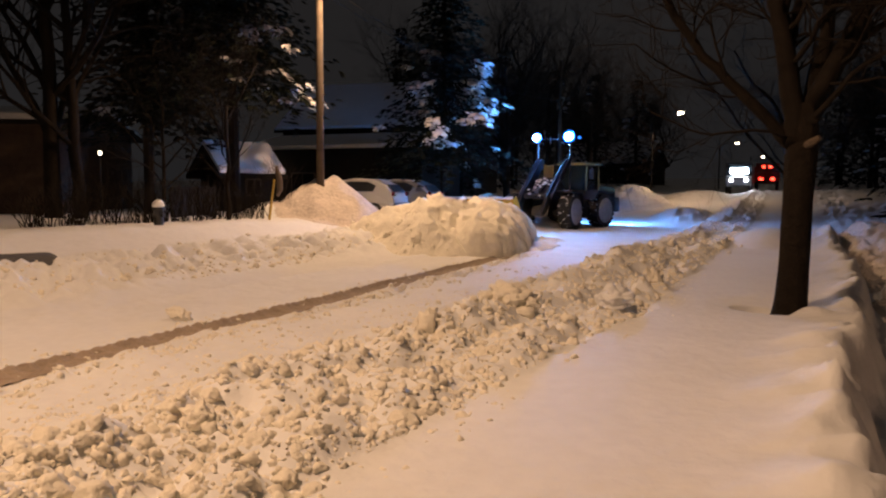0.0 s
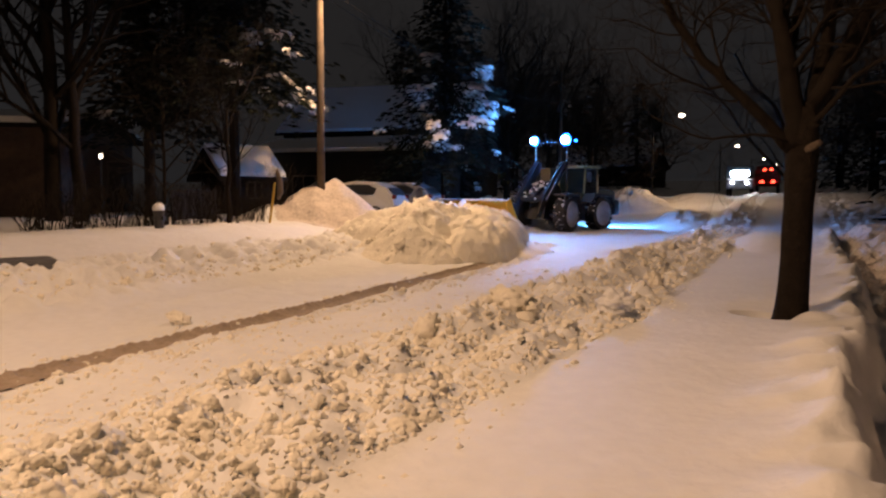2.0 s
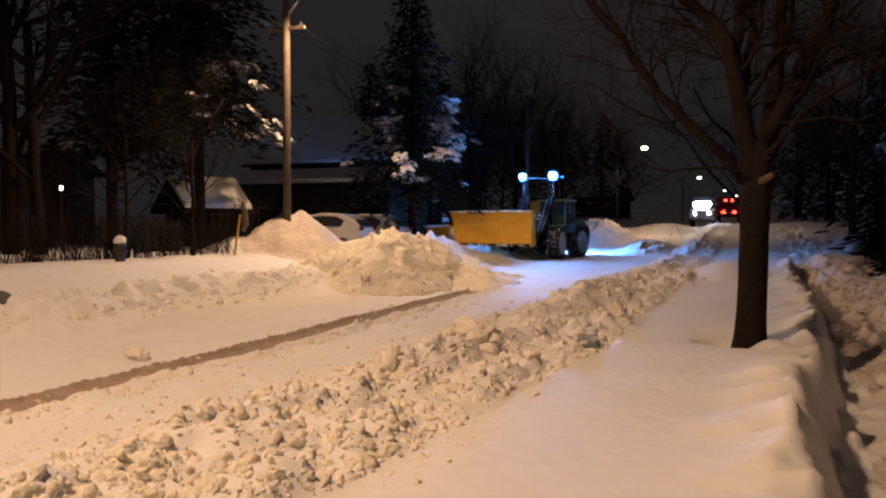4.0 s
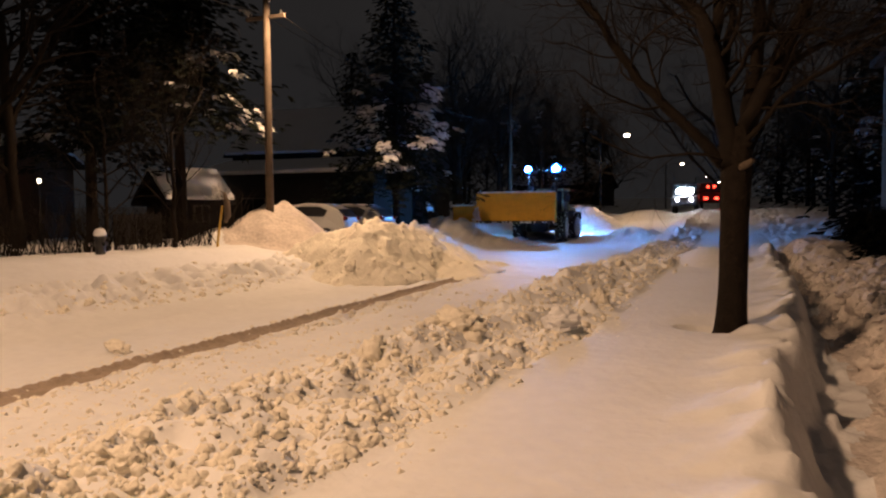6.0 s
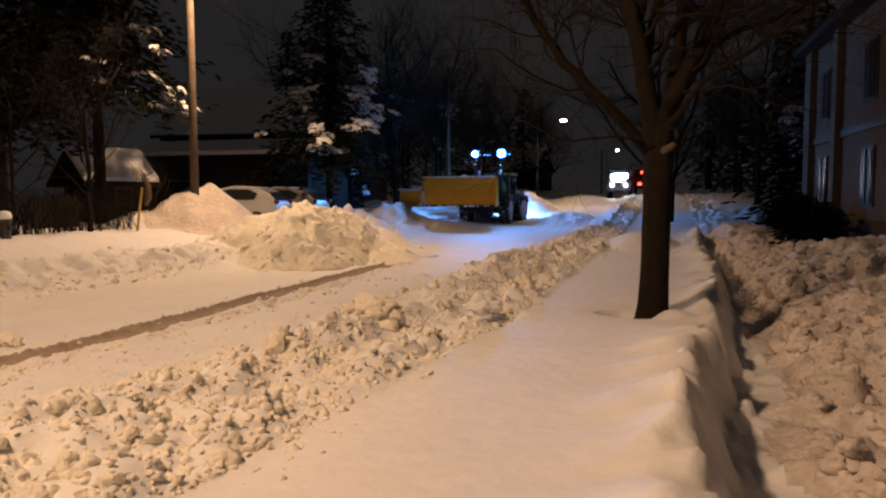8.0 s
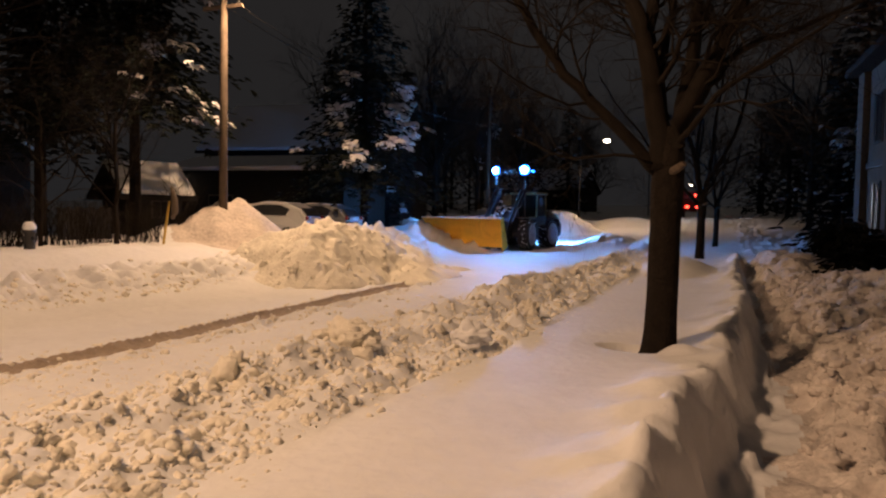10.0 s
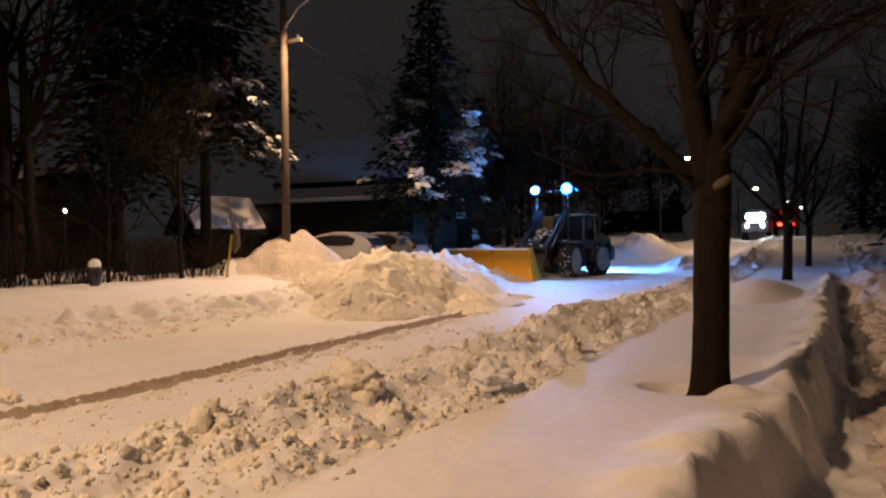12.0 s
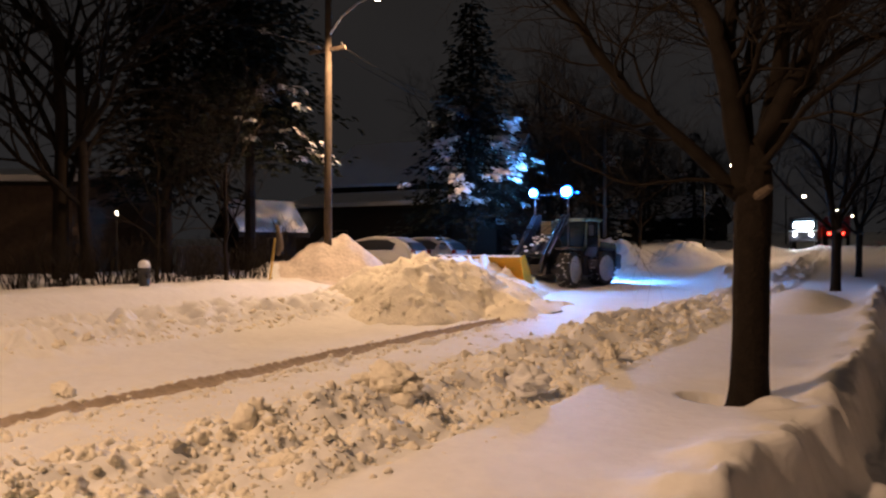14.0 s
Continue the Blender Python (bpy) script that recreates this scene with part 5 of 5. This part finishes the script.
LIFT = [  # seconds, height of the plough, its slew against the machine
    (0.0, 0.0, -9.0), (0.5, 0.0, -9.0), (1.0, 0.0, -10.0), (1.5, 0.0, -10.0), (1.7, 0.0, -10.0), (2.0, 0.03, -10.0), (2.5, 0.15, -9.0), (3.0, 0.35, -9.0), (3.5, 0.54, -7.0),
    (3.6, 0.58, -6.6), (4.3, 0.8, -4.0), (4.6, 0.9, -2.9), (5.1, 0.96, -1.0), (6.0, 1.08, 0.0), (6.5, 1.07, 0.0), (7.0, 1.05, 0.0), (7.5, 1.04, 0.0), (8.0, 1.03, 0.0),
    (8.2, 1.02, -0.2), (8.8, 0.77, -1.0), (9.2, 0.6, -1.9), (9.7, 0.35, -3.0), (10.3, 0.05, -4.5), (10.5, 0.04, -5.0), (11.0, 0.0, -6.0), (11.5, 0.0, -7.0), (12.0, 0.0, -7.0),
    (12.5, 0.0, -7.0), (13.0, 0.0, -6.0), (13.5, 0.0, -6.0), (14.0, 0.0, -7.0)]
LOAD = [(0, -0.05, 0.75, 0.0), (0.5, -0.04, 0.48, 0.0), (1.0, -0.02, 0.2, 0.0), (1.4, 0.0, 0.0, 0.0), (1.8, 0.0, 0.0, 0.0), (2.3, -0.15, -0.2, -0.45), (3.0, -0.4, -0.4, -1.2), (3.6, -0.5, -0.5, -1.75), (14.0, -0.5, -0.5, -1.75)]
HEAP = [(0, -0.1, 1.1), (0.5, -0.08, 0.65), (1.0, -0.03, 0.2), (1.4, 0.0, 0.0), (14.0, 0.0, 0.0)]


def motions():
    rows = []
    for t, x, y, turn in LOADER:
        a = radians(180 - turn)
        fx, fy = -math.sin(a), math.cos(a)
        ox, oy = x + 0.75 * fx, y + 0.75 * fy
        rows.append((t, pose(ox, oy, float(far_rise(oy)), 0, 0, 180 - turn)))
    walk(loader, rows)
    ts = np.arange(0, 14.01, 0.25)
    ys = np.interp(ts, [r[0] for r in LOADER], [r[2] for r in LOADER])
    for w in loader_wheels:
        x, y, z = w.location
        bend = BEND if y < -1 else Matrix()
        walk(w, [(float(t), bend @ pose(x, y, z, math.degrees((v - ys[0]) / 0.78))) for t, v in zip(ts, ys)])
    walk(plough, [(t, pose(-3.2 * math.sin(radians(a)), 3.2 * math.cos(radians(a)) - 0.75, z, 0, 0, a) @ pose(float(np.interp(t, [0, 2, 3.5, 14], [0.65, 0.6, 0.25, 0.2])), 0, 0, -24 * max(0.0, 1 - z / 0.9))) for t, z, a in LIFT])
    walk(heap, [(t, pose(x, y, 0)) for t, x, y in HEAP])
    walk(load, [(t, pose(x, y, z)) for t, x, y, z in LOAD])


motions()
